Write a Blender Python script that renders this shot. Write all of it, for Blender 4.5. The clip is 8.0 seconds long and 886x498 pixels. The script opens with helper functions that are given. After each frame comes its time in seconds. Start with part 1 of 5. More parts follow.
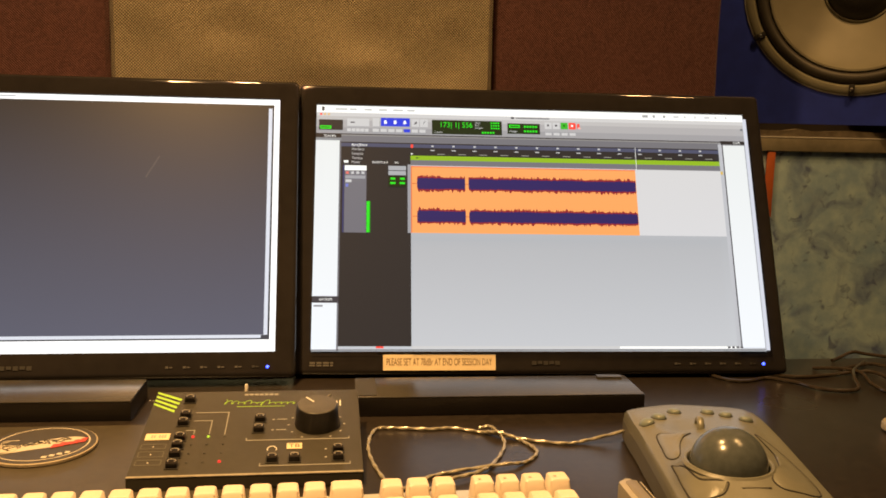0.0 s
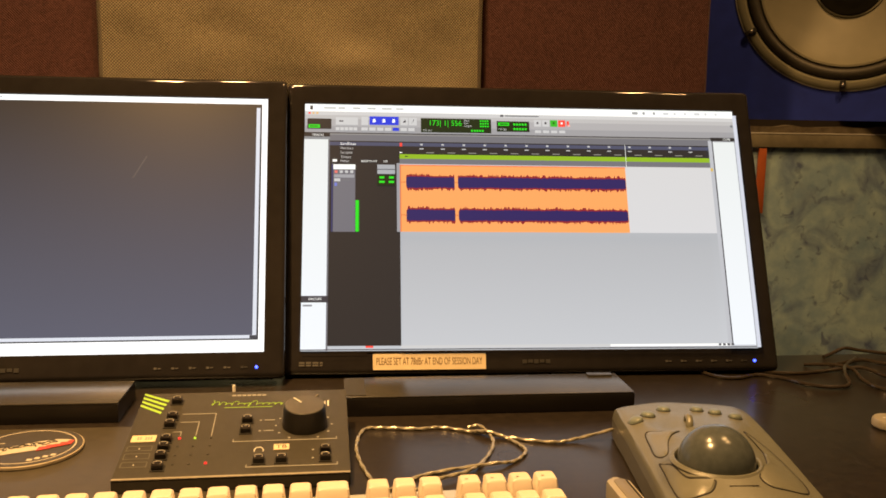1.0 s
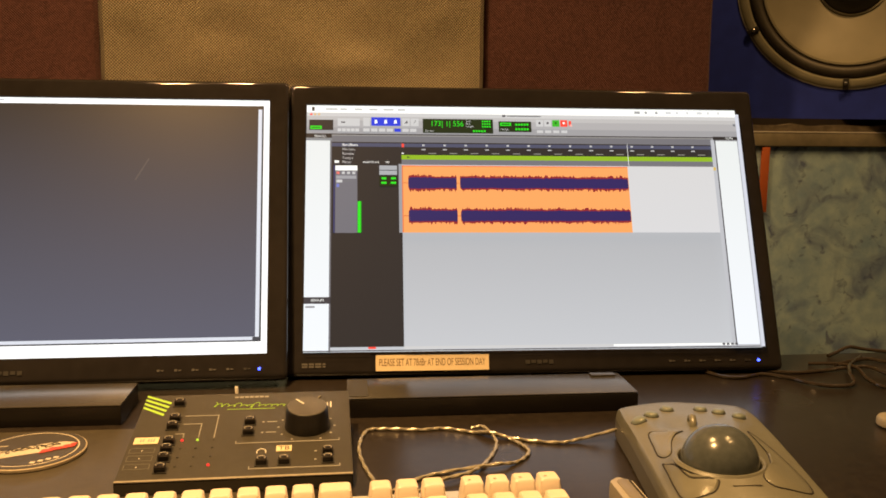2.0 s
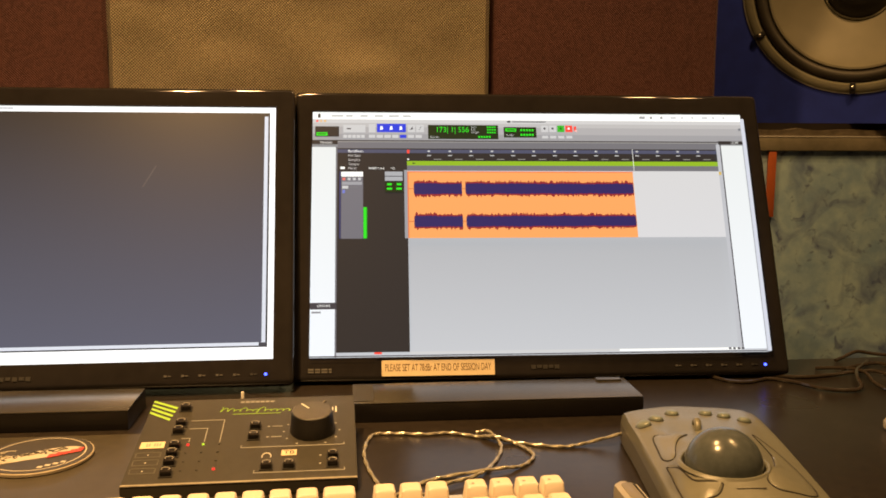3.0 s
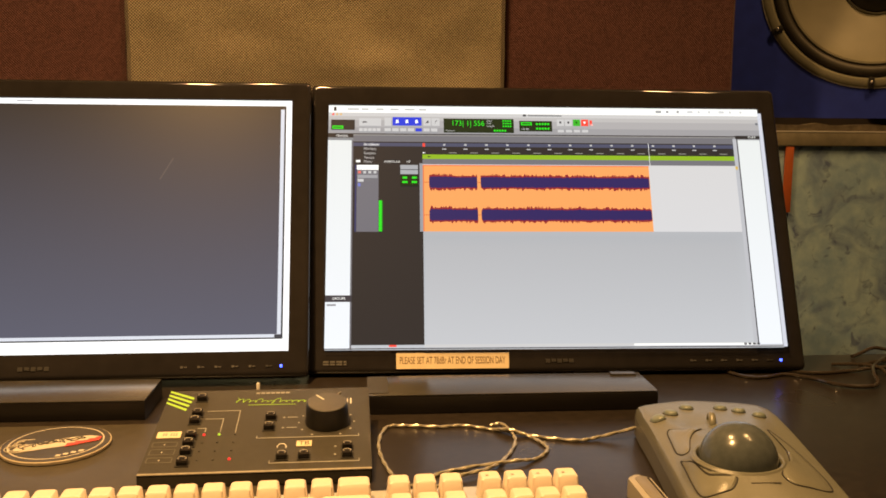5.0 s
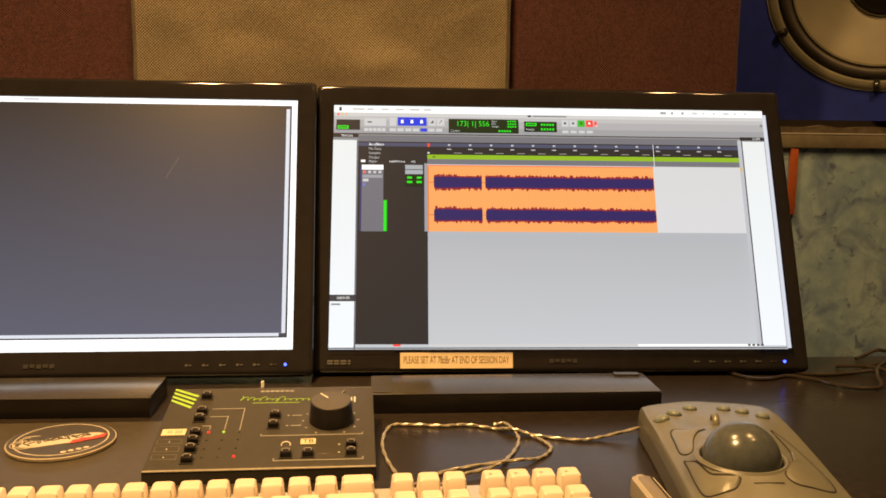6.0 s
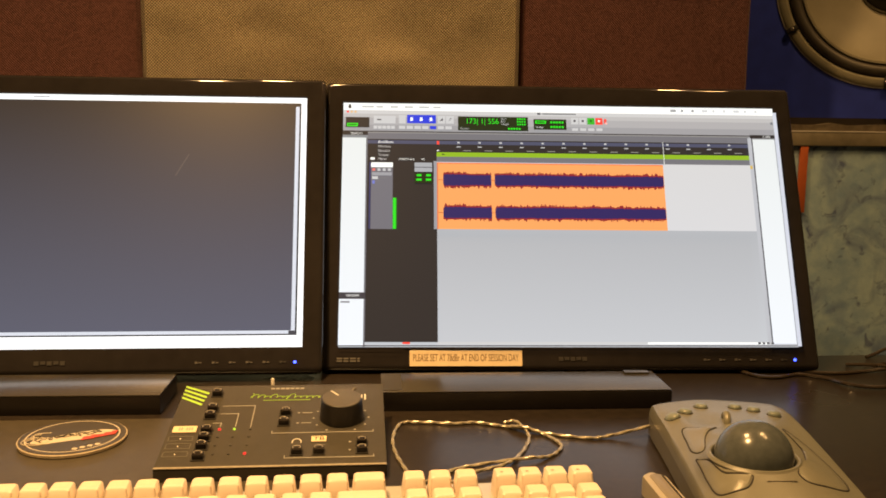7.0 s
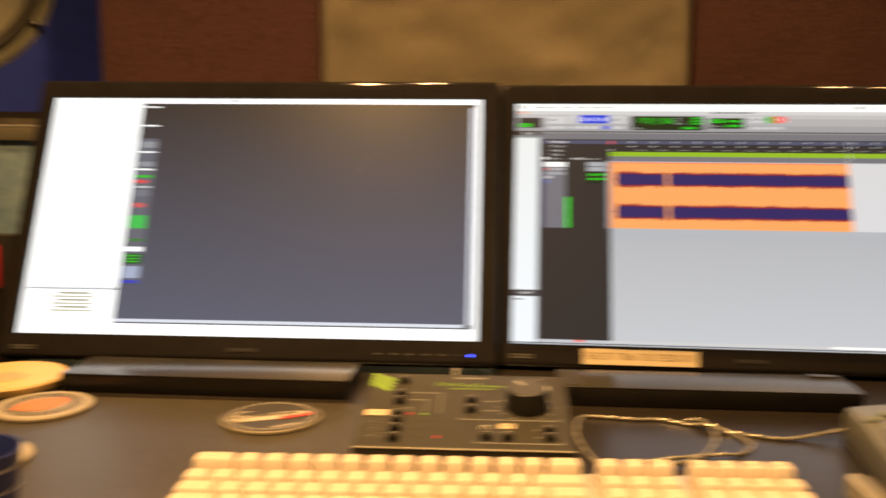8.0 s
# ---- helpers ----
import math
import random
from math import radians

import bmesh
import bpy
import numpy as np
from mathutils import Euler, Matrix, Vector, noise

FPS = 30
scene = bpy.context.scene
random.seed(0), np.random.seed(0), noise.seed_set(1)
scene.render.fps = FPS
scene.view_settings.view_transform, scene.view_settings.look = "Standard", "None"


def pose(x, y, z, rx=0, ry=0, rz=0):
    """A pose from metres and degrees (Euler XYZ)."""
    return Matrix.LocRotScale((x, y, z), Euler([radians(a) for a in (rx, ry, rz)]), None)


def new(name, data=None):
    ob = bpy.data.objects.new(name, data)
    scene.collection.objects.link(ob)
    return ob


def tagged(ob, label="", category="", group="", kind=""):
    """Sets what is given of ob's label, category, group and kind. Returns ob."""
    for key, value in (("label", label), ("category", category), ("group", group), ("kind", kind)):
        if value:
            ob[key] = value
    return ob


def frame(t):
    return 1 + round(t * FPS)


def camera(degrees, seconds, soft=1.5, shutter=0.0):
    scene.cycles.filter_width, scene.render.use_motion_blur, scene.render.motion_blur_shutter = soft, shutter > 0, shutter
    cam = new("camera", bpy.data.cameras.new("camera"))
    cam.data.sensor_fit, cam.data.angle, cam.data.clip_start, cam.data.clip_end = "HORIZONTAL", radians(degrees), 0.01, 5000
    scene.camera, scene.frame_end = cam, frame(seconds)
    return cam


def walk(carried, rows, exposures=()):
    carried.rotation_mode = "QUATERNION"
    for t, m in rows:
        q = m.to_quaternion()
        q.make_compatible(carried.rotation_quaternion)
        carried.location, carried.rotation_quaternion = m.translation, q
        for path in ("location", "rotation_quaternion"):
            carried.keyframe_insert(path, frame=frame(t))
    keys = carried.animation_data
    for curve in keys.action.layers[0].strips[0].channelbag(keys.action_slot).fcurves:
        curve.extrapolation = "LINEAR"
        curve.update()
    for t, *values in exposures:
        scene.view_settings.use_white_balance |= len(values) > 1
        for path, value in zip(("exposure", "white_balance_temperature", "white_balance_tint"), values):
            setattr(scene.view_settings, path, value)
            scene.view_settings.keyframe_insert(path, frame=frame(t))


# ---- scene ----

cam = camera(53.21, 8.0, soft=1.7, shutter=0.8)
PATH = [
    (0, pose(0.0546, -0.9564, 1.0357, 81.586, -1.353, -5.107)),
    (0.5, pose(0.0588, -0.9531, 1.0349, 81.501, -1.200, -5.333)),
    (1, pose(0.0636, -0.9536, 1.0357, 81.486, -0.997, -5.343)),
    (1.5, pose(0.0640, -0.9520, 1.0355, 81.367, -0.810, -5.248)),
    (3, pose(0.0708, -0.9564, 1.0329, 82.050, -0.348, -4.493)),
    (3.5, pose(0.0714, -0.9575, 1.0310, 81.798, -0.229, -3.949)),
    (4, pose(0.0718, -0.9575, 1.0319, 81.714, -0.274, -3.722)),
    (4.5, pose(0.0708, -0.9574, 1.0319, 81.676, -0.388, -3.659)),
    (6, pose(0.0692, -0.9605, 1.0298, 81.816, -0.761, -3.247)),
    (6.5, pose(0.0675, -0.9596, 1.0296, 81.667, -0.817, -3.159)),
    (7, pose(0.0649, -0.9596, 1.0292, 81.688, -0.773, -2.880)),
    (7.5, pose(0.0628, -0.9617, 1.0282, 81.779, -0.494, -1.556)),
    (7.7, pose(0.0534, -0.9652, 1.0195, 82.140, -0.651, 0.590)),
    (7.8, pose(0.0495, -0.9712, 1.0189, 82.235, -0.582, 2.444)),
    (7.9, pose(0.0297, -0.9766, 1.0181, 82.220, -0.619, 3.753)),
    (8, pose(0.0164, -0.9761, 1.0104, 82.625, -0.350, 5.555)),
]
walk(cam, PATH)

# ---- light ----
world = bpy.data.worlds.new("room_air")
scene.world = world
world.use_nodes = True
world.node_tree.nodes["Background"].inputs[0].default_value = (0.02, 0.015, 0.01, 1)
world.node_tree.nodes["Background"].inputs[1].default_value = 0.3
LAMP_TINT = (1.0, 0.555, 0.20)
LAMP_WATTS = 58.0
# place over the floor, share of the power, width of the beam in degrees, the place on the desk at which the lamp is aimed
# (the second downlight is a reflector lamp: a narrow beam and its spill)
LAMP_SPOTS = [(-0.16, -0.10, 1.42, 108, (-0.16, -0.10)), (-0.35, -0.62, 1.75, 98, (-0.30, -0.52)), (-0.35, -0.62, 1.9, 40, (-0.11, -0.30)),
              (0.83, -0.22, 0.64, 140, (0.83, -0.22)), (0.99, -0.50, 0.26, 140, (0.99, -0.50))]
CEILING_Z = 2.40
for lx, ly, share, beam, aim in LAMP_SPOTS:
    lamp = bpy.data.lights.new("downlight_bulb", "SPOT")
    lamp.energy, lamp.color, lamp.shadow_soft_size = LAMP_WATTS * share, LAMP_TINT, 0.038
    lamp.spot_size, lamp.spot_blend = radians(beam), 0.9
    ob = new("downlight_bulb", lamp)
    spot_at = Vector((lx, ly, CEILING_Z - 0.03))
    ob.matrix_world = Matrix.Translation(spot_at) @ (Vector((aim[0], aim[1], 0.75)) - spot_at).to_track_quat("-Z", "Y").to_matrix().to_4x4()


# ---- materials ----
def lin(r, g, b):
    f = lambda v: (v / 255 / 12.92) if v <= 10 else ((v / 255 + 0.055) / 1.055) ** 2.4
    return (f(r), f(g), f(b), 1.0)


def link(nt, a, b):
    nt.links.new(a, b)


def material(name, base, rough=0.5, metal=0.0, var=0.0, scale=30.0, bump=0.0, bump_scale=400.0, second=None, coat=0.0, spec=0.5, stains=6.0):
    """Principled surface with colour variation at two scales and a fine bump."""
    m = bpy.data.materials.new(name)
    m.use_nodes = True
    nt = m.node_tree
    p = nt.nodes["Principled BSDF"]
    p.inputs["Base Color"].default_value = (*base[:3], 1)
    p.inputs["Roughness"].default_value = rough
    p.inputs["Metallic"].default_value = metal
    p.inputs["Coat Weight"].default_value = coat
    p.inputs["Specular IOR Level"].default_value = spec
    tc = nt.nodes.new("ShaderNodeTexCoord")
    if var > 0:
        n1, n2 = nt.nodes.new("ShaderNodeTexNoise"), nt.nodes.new("ShaderNodeTexNoise")
        n1.inputs["Scale"].default_value, n1.inputs["Detail"].default_value = scale, 6
        n2.inputs["Scale"].default_value, n2.inputs["Detail"].default_value = stains, 3
        link(nt, tc.outputs["Object"], n1.inputs["Vector"])
        link(nt, tc.outputs["Object"], n2.inputs["Vector"])
        add = nt.nodes.new("ShaderNodeMath")
        add.operation = "ADD"
        link(nt, n1.outputs["Fac"], add.inputs[0])
        link(nt, n2.outputs["Fac"], add.inputs[1])
        ramp = nt.nodes.new("ShaderNodeMapRange")
        ramp.inputs["From Min"].default_value, ramp.inputs["From Max"].default_value = 0.7, 1.3
        link(nt, add.outputs[0], ramp.inputs["Value"])
        mix = nt.nodes.new("ShaderNodeMix")
        mix.data_type = "RGBA"
        c2 = second or tuple(v * (1 - var) for v in base[:3])
        mix.inputs["A"].default_value = (*c2[:3], 1)
        mix.inputs["B"].default_value = (*base[:3], 1)
        link(nt, ramp.outputs[0], mix.inputs["Factor"])
        link(nt, mix.outputs["Result"], p.inputs["Base Color"])
        rr = nt.nodes.new("ShaderNodeMapRange")
        rr.inputs["To Min"].default_value, rr.inputs["To Max"].default_value = min(1, rough * 1.25), rough * 0.8
        link(nt, n2.outputs["Fac"], rr.inputs["Value"])
        link(nt, rr.outputs[0], p.inputs["Roughness"])
    if bump > 0:
        nb = nt.nodes.new("ShaderNodeTexNoise")
        nb.inputs["Scale"].default_value, nb.inputs["Detail"].default_value = bump_scale, 4
        link(nt, tc.outputs["Object"], nb.inputs["Vector"])
        b = nt.nodes.new("ShaderNodeBump")
        b.inputs["Strength"].default_value, b.inputs["Distance"].default_value = bump, 0.001
        link(nt, nb.outputs["Fac"], b.inputs["Height"])
        link(nt, b.outputs["Normal"], p.inputs["Normal"])
    return m


def weave(name, light, dark, thread, bump, blotch=0.35, slub=0.5, thread_mix=0.28):
    """Woven cloth: crossing threads of a given pitch in metres, with slubs and soft blotches."""
    m = bpy.data.materials.new(name)
    m.use_nodes = True
    nt = m.node_tree
    p = nt.nodes["Principled BSDF"]
    p.inputs["Roughness"].default_value = 0.95
    p.inputs["Specular IOR Level"].default_value = 0.15
    p.inputs["Sheen Weight"].default_value = 0.12
    tc = nt.nodes.new("ShaderNodeTexCoord")
    wob = nt.nodes.new("ShaderNodeTexNoise")
    wob.inputs["Scale"].default_value = 22
    link(nt, tc.outputs["Object"], wob.inputs["Vector"])
    off = nt.nodes.new("ShaderNodeVectorMath")
    off.operation = "MULTIPLY_ADD"
    off.inputs[1].default_value = (0.004, 0.004, 0.004)
    link(nt, wob.outputs["Color"], off.inputs[0])
    link(nt, tc.outputs["Object"], off.inputs[2])
    sep = nt.nodes.new("ShaderNodeSeparateXYZ")
    link(nt, off.outputs[0], sep.inputs[0])

    def sine(axis, freq):
        a = nt.nodes.new("ShaderNodeMath")
        a.operation = "MULTIPLY"
        a.inputs[1].default_value = freq
        link(nt, sep.outputs[axis], a.inputs[0])
        s = nt.nodes.new("ShaderNodeMath")
        s.operation = "SINE"
        link(nt, a.outputs[0], s.inputs[0])
        return s
    k = 2 * math.pi / thread
    mul = nt.nodes.new("ShaderNodeMath")
    mul.operation = "MULTIPLY"
    link(nt, sine("X", k).outputs[0], mul.inputs[0])
    link(nt, sine("Z", k).outputs[0], mul.inputs[1])
    fine = nt.nodes.new("ShaderNodeTexNoise")
    fine.inputs["Scale"].default_value, fine.inputs["Detail"].default_value = 1.0 / thread, 3
    link(nt, tc.outputs["Object"], fine.inputs["Vector"])
    big = nt.nodes.new("ShaderNodeTexNoise")
    big.inputs["Scale"].default_value, big.inputs["Detail"].default_value = 7, 4
    link(nt, tc.outputs["Object"], big.inputs["Vector"])

    def madd(a, k1, b):
        n = nt.nodes.new("ShaderNodeMath")
        n.operation = "MULTIPLY_ADD"
        n.inputs[1].default_value = k1
        link(nt, a, n.inputs[0])
        if b is None:
            n.inputs[2].default_value = 0.5
        else:
            link(nt, b, n.inputs[2])
        return n.outputs[0]
    v = madd(mul.outputs[0], thread_mix, None)
    v = madd(fine.outputs["Fac"], slub, v)
    v = madd(big.outputs["Fac"], blotch, v)
    mr = nt.nodes.new("ShaderNodeMapRange")
    mr.inputs["From Min"].default_value = 0.3 + 0.5 * (slub + blotch) - 0.15
    mr.inputs["From Max"].default_value = 0.7 + 0.5 * (slub + blotch) + 0.15
    link(nt, v, mr.inputs["Value"])
    mix = nt.nodes.new("ShaderNodeMix")
    mix.data_type = "RGBA"
    mix.inputs["A"].default_value, mix.inputs["B"].default_value = (*dark, 1), (*light, 1)
    link(nt, mr.outputs[0], mix.inputs["Factor"])
    link(nt, mix.outputs["Result"], p.inputs["Base Color"])
    b = nt.nodes.new("ShaderNodeBump")
    b.inputs["Strength"].default_value, b.inputs["Distance"].default_value = bump, 0.0012
    link(nt, v, b.inputs["Height"])
    link(nt, b.outputs["Normal"], p.inputs["Normal"])
    return m


def glow(name, rgb, strength=1.0, to=None, z0=0.0, z1=0.3):
    """Lit display surface; with a second colour it runs from rgb at height z0 to the other at z1, as a flat panel does off its axis."""
    m = bpy.data.materials.new(name)
    m.use_nodes = True
    nt = m.node_tree
    p = nt.nodes["Principled BSDF"]
    p.inputs["Base Color"].default_value = (0.01, 0.01, 0.01, 1)
    p.inputs["Roughness"].default_value = 0.30
    p.inputs["Specular IOR Level"].default_value = 0.22
    p.inputs["Emission Color"].default_value = rgb
    p.inputs["Emission Strength"].default_value = strength
    if to:
        tc = nt.nodes.new("ShaderNodeTexCoord")
        sep = nt.nodes.new("ShaderNodeSeparateXYZ")
        link(nt, tc.outputs["Object"], sep.inputs[0])
        mr = nt.nodes.new("ShaderNodeMapRange")
        mr.inputs["From Min"].default_value, mr.inputs["From Max"].default_value = z0, z1
        link(nt, sep.outputs["Z"], mr.inputs["Value"])
        mix = nt.nodes.new("ShaderNodeMix")
        mix.data_type = "RGBA"
        mix.inputs["A"].default_value, mix.inputs["B"].default_value = rgb, to
        link(nt, mr.outputs[0], mix.inputs["Factor"])
        link(nt, mix.outputs["Result"], p.inputs["Emission Color"])
    return m


def mottled(name):
    """Sponged blue-green wall paint with darker blue dabs."""
    m = material(name, (0.46, 0.64, 0.70), 0.75, var=0.35, scale=55, stains=9, bump=0.25, bump_scale=160, second=(0.24, 0.39, 0.56))
    nt = m.node_tree
    p = nt.nodes["Principled BSDF"]
    old = p.inputs["Base Color"].links[0].from_socket
    tc = nt.nodes.new("ShaderNodeTexCoord")
    n = nt.nodes.new("ShaderNodeTexNoise")
    n.inputs["Scale"].default_value, n.inputs["Detail"].default_value, n.inputs["Distortion"].default_value = 15, 7, 0.9
    link(nt, tc.outputs["Object"], n.inputs["Vector"])
    mr = nt.nodes.new("ShaderNodeMapRange")
    mr.inputs["From Min"].default_value, mr.inputs["From Max"].default_value = 0.50, 0.68
    mr.inputs["To Max"].default_value = 0.8
    link(nt, n.outputs["Fac"], mr.inputs["Value"])
    mix = nt.nodes.new("ShaderNodeMix")
    mix.data_type = "RGBA"
    mix.inputs["B"].default_value = (0.11, 0.17, 0.36, 1)
    link(nt, mr.outputs[0], mix.inputs["Factor"])
    link(nt, old, mix.inputs["A"])
    small = nt.nodes.new("ShaderNodeTexNoise")
    small.inputs["Scale"].default_value, small.inputs["Detail"].default_value, small.inputs["Distortion"].default_value = 60, 5, 0.8
    link(nt, tc.outputs["Object"], small.inputs["Vector"])
    cut = nt.nodes.new("ShaderNodeMapRange")
    cut.inputs["From Min"].default_value, cut.inputs["From Max"].default_value, cut.inputs["To Max"].default_value = 0.58, 0.72, 0.7
    link(nt, small.outputs["Fac"], cut.inputs["Value"])
    dab = nt.nodes.new("ShaderNodeMix")
    dab.data_type = "RGBA"
    dab.inputs["B"].default_value = (0.065, 0.09, 0.24, 1)
    link(nt, cut.outputs[0], dab.inputs["Factor"])
    link(nt, mix.outputs["Result"], dab.inputs["A"])
    link(nt, dab.outputs["Result"], p.inputs["Base Color"])
    return m


DESK = material("desk_laminate", (0.029, 0.023, 0.018), 0.28, var=0.55, scale=120, stains=5, bump=0.08, bump_scale=700, spec=0.45)
DESK_MAT = material("grey_brown_desk_mat", (0.072, 0.062, 0.043), 0.42, var=0.30, scale=90, stains=6, bump=0.12, bump_scale=900, spec=0.4)
GLOSS_BLACK = material("gloss_black_plastic", (0.022, 0.020, 0.020), 0.055, var=0.3, scale=60, spec=0.42)
MATT_BLACK = material("matt_black_plastic", (0.032, 0.030, 0.028), 0.45, var=0.3, scale=80, bump=0.15, bump_scale=1500)
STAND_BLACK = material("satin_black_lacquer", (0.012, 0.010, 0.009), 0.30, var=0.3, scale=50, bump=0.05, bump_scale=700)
CONSOLE = material("console_black_paint", (0.044, 0.040, 0.030), 0.40, var=0.25, scale=140, bump=0.2, bump_scale=2200)
CONSOLE_EDGE = material("pale_console_edge", (0.34, 0.31, 0.25), 0.35, var=0.4, scale=200)
KEY_WHITE = material("ivory_key_plastic", (0.69, 0.60, 0.50), 0.42, var=0.08, scale=90, stains=25, bump=0.05, bump_scale=1800)
TRAY = material("clear_grey_tray", (0.45, 0.44, 0.40), 0.2, var=0.15, scale=40)
BODY_GREY = material("trackball_grey_plastic", (0.148, 0.149, 0.118), 0.34, var=0.12, scale=60, bump=0.12, bump_scale=2600)
BODY_SIDE = material("trackball_dark_side", (0.11, 0.105, 0.085), 0.5, var=0.2, scale=60)
BUTTON_GREY = material("trackball_button_plastic", (0.172, 0.172, 0.136), 0.28, var=0.1, scale=60, bump=0.1, bump_scale=2600)
SMALL_BUTTON = material("trackball_small_button", (0.165, 0.195, 0.175), 0.35, var=0.1, scale=80)
GROOVE = material("dark_seam", (0.02, 0.018, 0.015), 0.7)
BALL = material("ball_dark_resin", (0.085, 0.098, 0.100), 0.20, var=0.3, scale=200)
CREAM = material("cream_plastic", (0.34, 0.31, 0.24), 0.38, var=0.1, scale=60)
TAUPE = material("taupe_plastic", (0.20, 0.18, 0.145), 0.45, var=0.15, scale=60)
GREY_CLOTH = weave("grey_woven_cloth", (0.49, 0.42, 0.29), (0.080, 0.065, 0.044), 0.0039, 1.0, blotch=0.34, slub=0.50, thread_mix=0.58)
MAROON_CLOTH = weave("maroon_woven_cloth", (0.150, 0.066, 0.060), (0.044, 0.019, 0.018), 0.0034, 0.9, blotch=0.3, slub=0.95, thread_mix=0.34)
BLUE_PAINT = material("blue_baffle_paint", (0.030, 0.056, 0.46), 0.42, var=0.3, scale=40, stains=5, bump=0.1, bump_scale=300)
CONE = material("speaker_cone_grey", (0.25, 0.235, 0.170), 0.52, var=0.18, scale=25, bump=0.10, bump_scale=700, spec=0.35)
RIM = material("speaker_rim_metal", (0.23, 0.222, 0.160), 0.40, var=0.22, scale=60)
SURROUND = material("grey_foam_surround", (0.050, 0.044, 0.034), 0.5, var=0.25, scale=80)
GASKET = material("pale_gasket_line", (0.62, 0.60, 0.54), 0.35, var=0.3, scale=90)
RUBBER = material("black_rubber_surround", (0.022, 0.020, 0.018), 0.45, var=0.2, scale=80)
TRIM = material("painted_wood_trim", (0.25, 0.225, 0.160), 0.5, var=0.35, scale=70, stains=14, bump=0.2, bump_scale=220)
PLASTER = material("rough_plaster_edge", (0.17, 0.14, 0.095), 0.85, var=0.6, scale=70, stains=30, bump=0.9, bump_scale=180)
ORANGE = material("orange_painted_strip", (0.55, 0.13, 0.035), 0.55, var=0.3, scale=60, bump=0.1)
WALL_PAINT = mottled("sponged_blue_green_paint")
DARK_WALL = material("dark_room_wall", (0.40, 0.42, 0.46), 0.85, var=0.3, scale=14, bump=0.2)
CEIL = material("ceiling_paint", (0.74, 0.76, 0.78), 0.9, var=0.15, scale=10)
FLOOR_MAT = material("brown_carpet", (0.08, 0.055, 0.04), 0.95, var=0.4, scale=160, bump=0.8, bump_scale=300)
LABEL_PAPER = material("label_tape_cream", (0.72, 0.60, 0.40), 0.5, var=0.1, scale=120)
INK = material("black_ink", (0.03, 0.025, 0.02), 0.6)
LABEL_INK = material("faded_brown_ink", (0.13, 0.075, 0.03), 0.6)
TOP_SHEET = material("brown_satin_sheet", (0.047, 0.042, 0.029), 0.20, var=0.45, scale=24, stains=9, bump=0.05, bump_scale=300, spec=0.3)
# near-black brown: the shade of the gap under the baffle, put into the colour
GAP_SHADE = material("gap_shade_board", (0.018, 0.012, 0.009), 0.8, var=0.4, scale=50)
PRINT_GREY = material("grey_print", (0.30, 0.30, 0.28), 0.5)
MARK_DIM = material("dim_bezel_print", (0.034, 0.033, 0.032), 0.4)
MARK_TOUCH = material("touch_symbol_print", (0.085, 0.082, 0.078), 0.4)
MARK_FAINT = material("faint_panel_print", (0.13, 0.125, 0.11), 0.5)
PRINT_WHITE = material("white_print", (0.70, 0.68, 0.62), 0.5)
LIME = material("lime_print", (0.31, 0.56, 0.06), 0.5)
LED_RED = glow("red_led", lin(255, 60, 50), 1.2)
LED_LIME = glow("lime_led", lin(200, 230, 60), 1.2)
LED_BLUE = glow("blue_led", lin(60, 80, 255), 7.0)
BUTTON_SHEEN = material("button_dish_sheen", (0.34, 0.32, 0.28), 0.25, var=0.3, scale=200)
CHROME = material("chrome", (0.7, 0.68, 0.62), 0.2, metal=1.0)
CABLE_GOLD = material("braided_cable_sleeve", (0.43, 0.40, 0.31), 0.26, metal=0.35, var=0.4, scale=260)
CABLE_DARK = material("dark_cable_sheath", (0.050, 0.040, 0.030), 0.16, var=0.3, scale=90)
CORK = material("coaster_edge_board", (0.42, 0.36, 0.26), 0.7, var=0.3, scale=160)
COASTER_BLACK = material("coaster_black_print", (0.060, 0.054, 0.043), 0.4, var=0.2, scale=90)
COASTER_WHITE = material("coaster_white_print", (0.54, 0.49, 0.39), 0.45, var=0.1, scale=90)
COASTER_TAN = material("coaster_tan_print", (0.36, 0.31, 0.22), 0.5, var=0.25, scale=120)
COASTER_RED = material("coaster_red_print", (0.55, 0.07, 0.05), 0.45, var=0.2, scale=120)
COASTER_ORANGE = material("coaster_orange_print", (0.75, 0.20, 0.05), 0.5, var=0.15, scale=120)
YELLOW_DISH = material("pale_yellow_plastic", (0.80, 0.56, 0.24), 0.45, var=0.15, scale=40)
BLUE_CUP = material("navy_blue_plastic", (0.035, 0.05, 0.22), 0.3, var=0.2, scale=60)
RED_PANEL = material("red_plastic", (0.65, 0.02, 0.03), 0.35, var=0.1)


# ---- mesh helpers ----
def finish(bm, name, mats, smooth=True):
    bmesh.ops.recalc_face_normals(bm, faces=bm.faces)
    me = bpy.data.meshes.new(name)
    for f in bm.faces:
        f.smooth = smooth
    bm.to_mesh(me)
    bm.free()
    for m in (mats if isinstance(mats, (list, tuple)) else [mats]):
        me.materials.append(m)
    if smooth:
        me.set_sharp_from_angle(angle=radians(38))
    return me


def part(name, bm, mat, parent=None, label="", at=None, smooth=True):
    """One mesh object from a bmesh, under a thing or a part."""
    me = bm if isinstance(bm, bpy.types.Mesh) else finish(bm, name, mat, smooth)
    ob = new(name, me)
    ob.parent = parent
    if at is not None:
        ob.matrix_basis = at
    if label:
        ob["label"] = label
    return ob


def thing(name, m, label, category, group="", kind=""):
    ob = new(name)
    ob.empty_display_size = 0.03
    ob.matrix_basis = m
    return tagged(ob, label, category, group, kind)


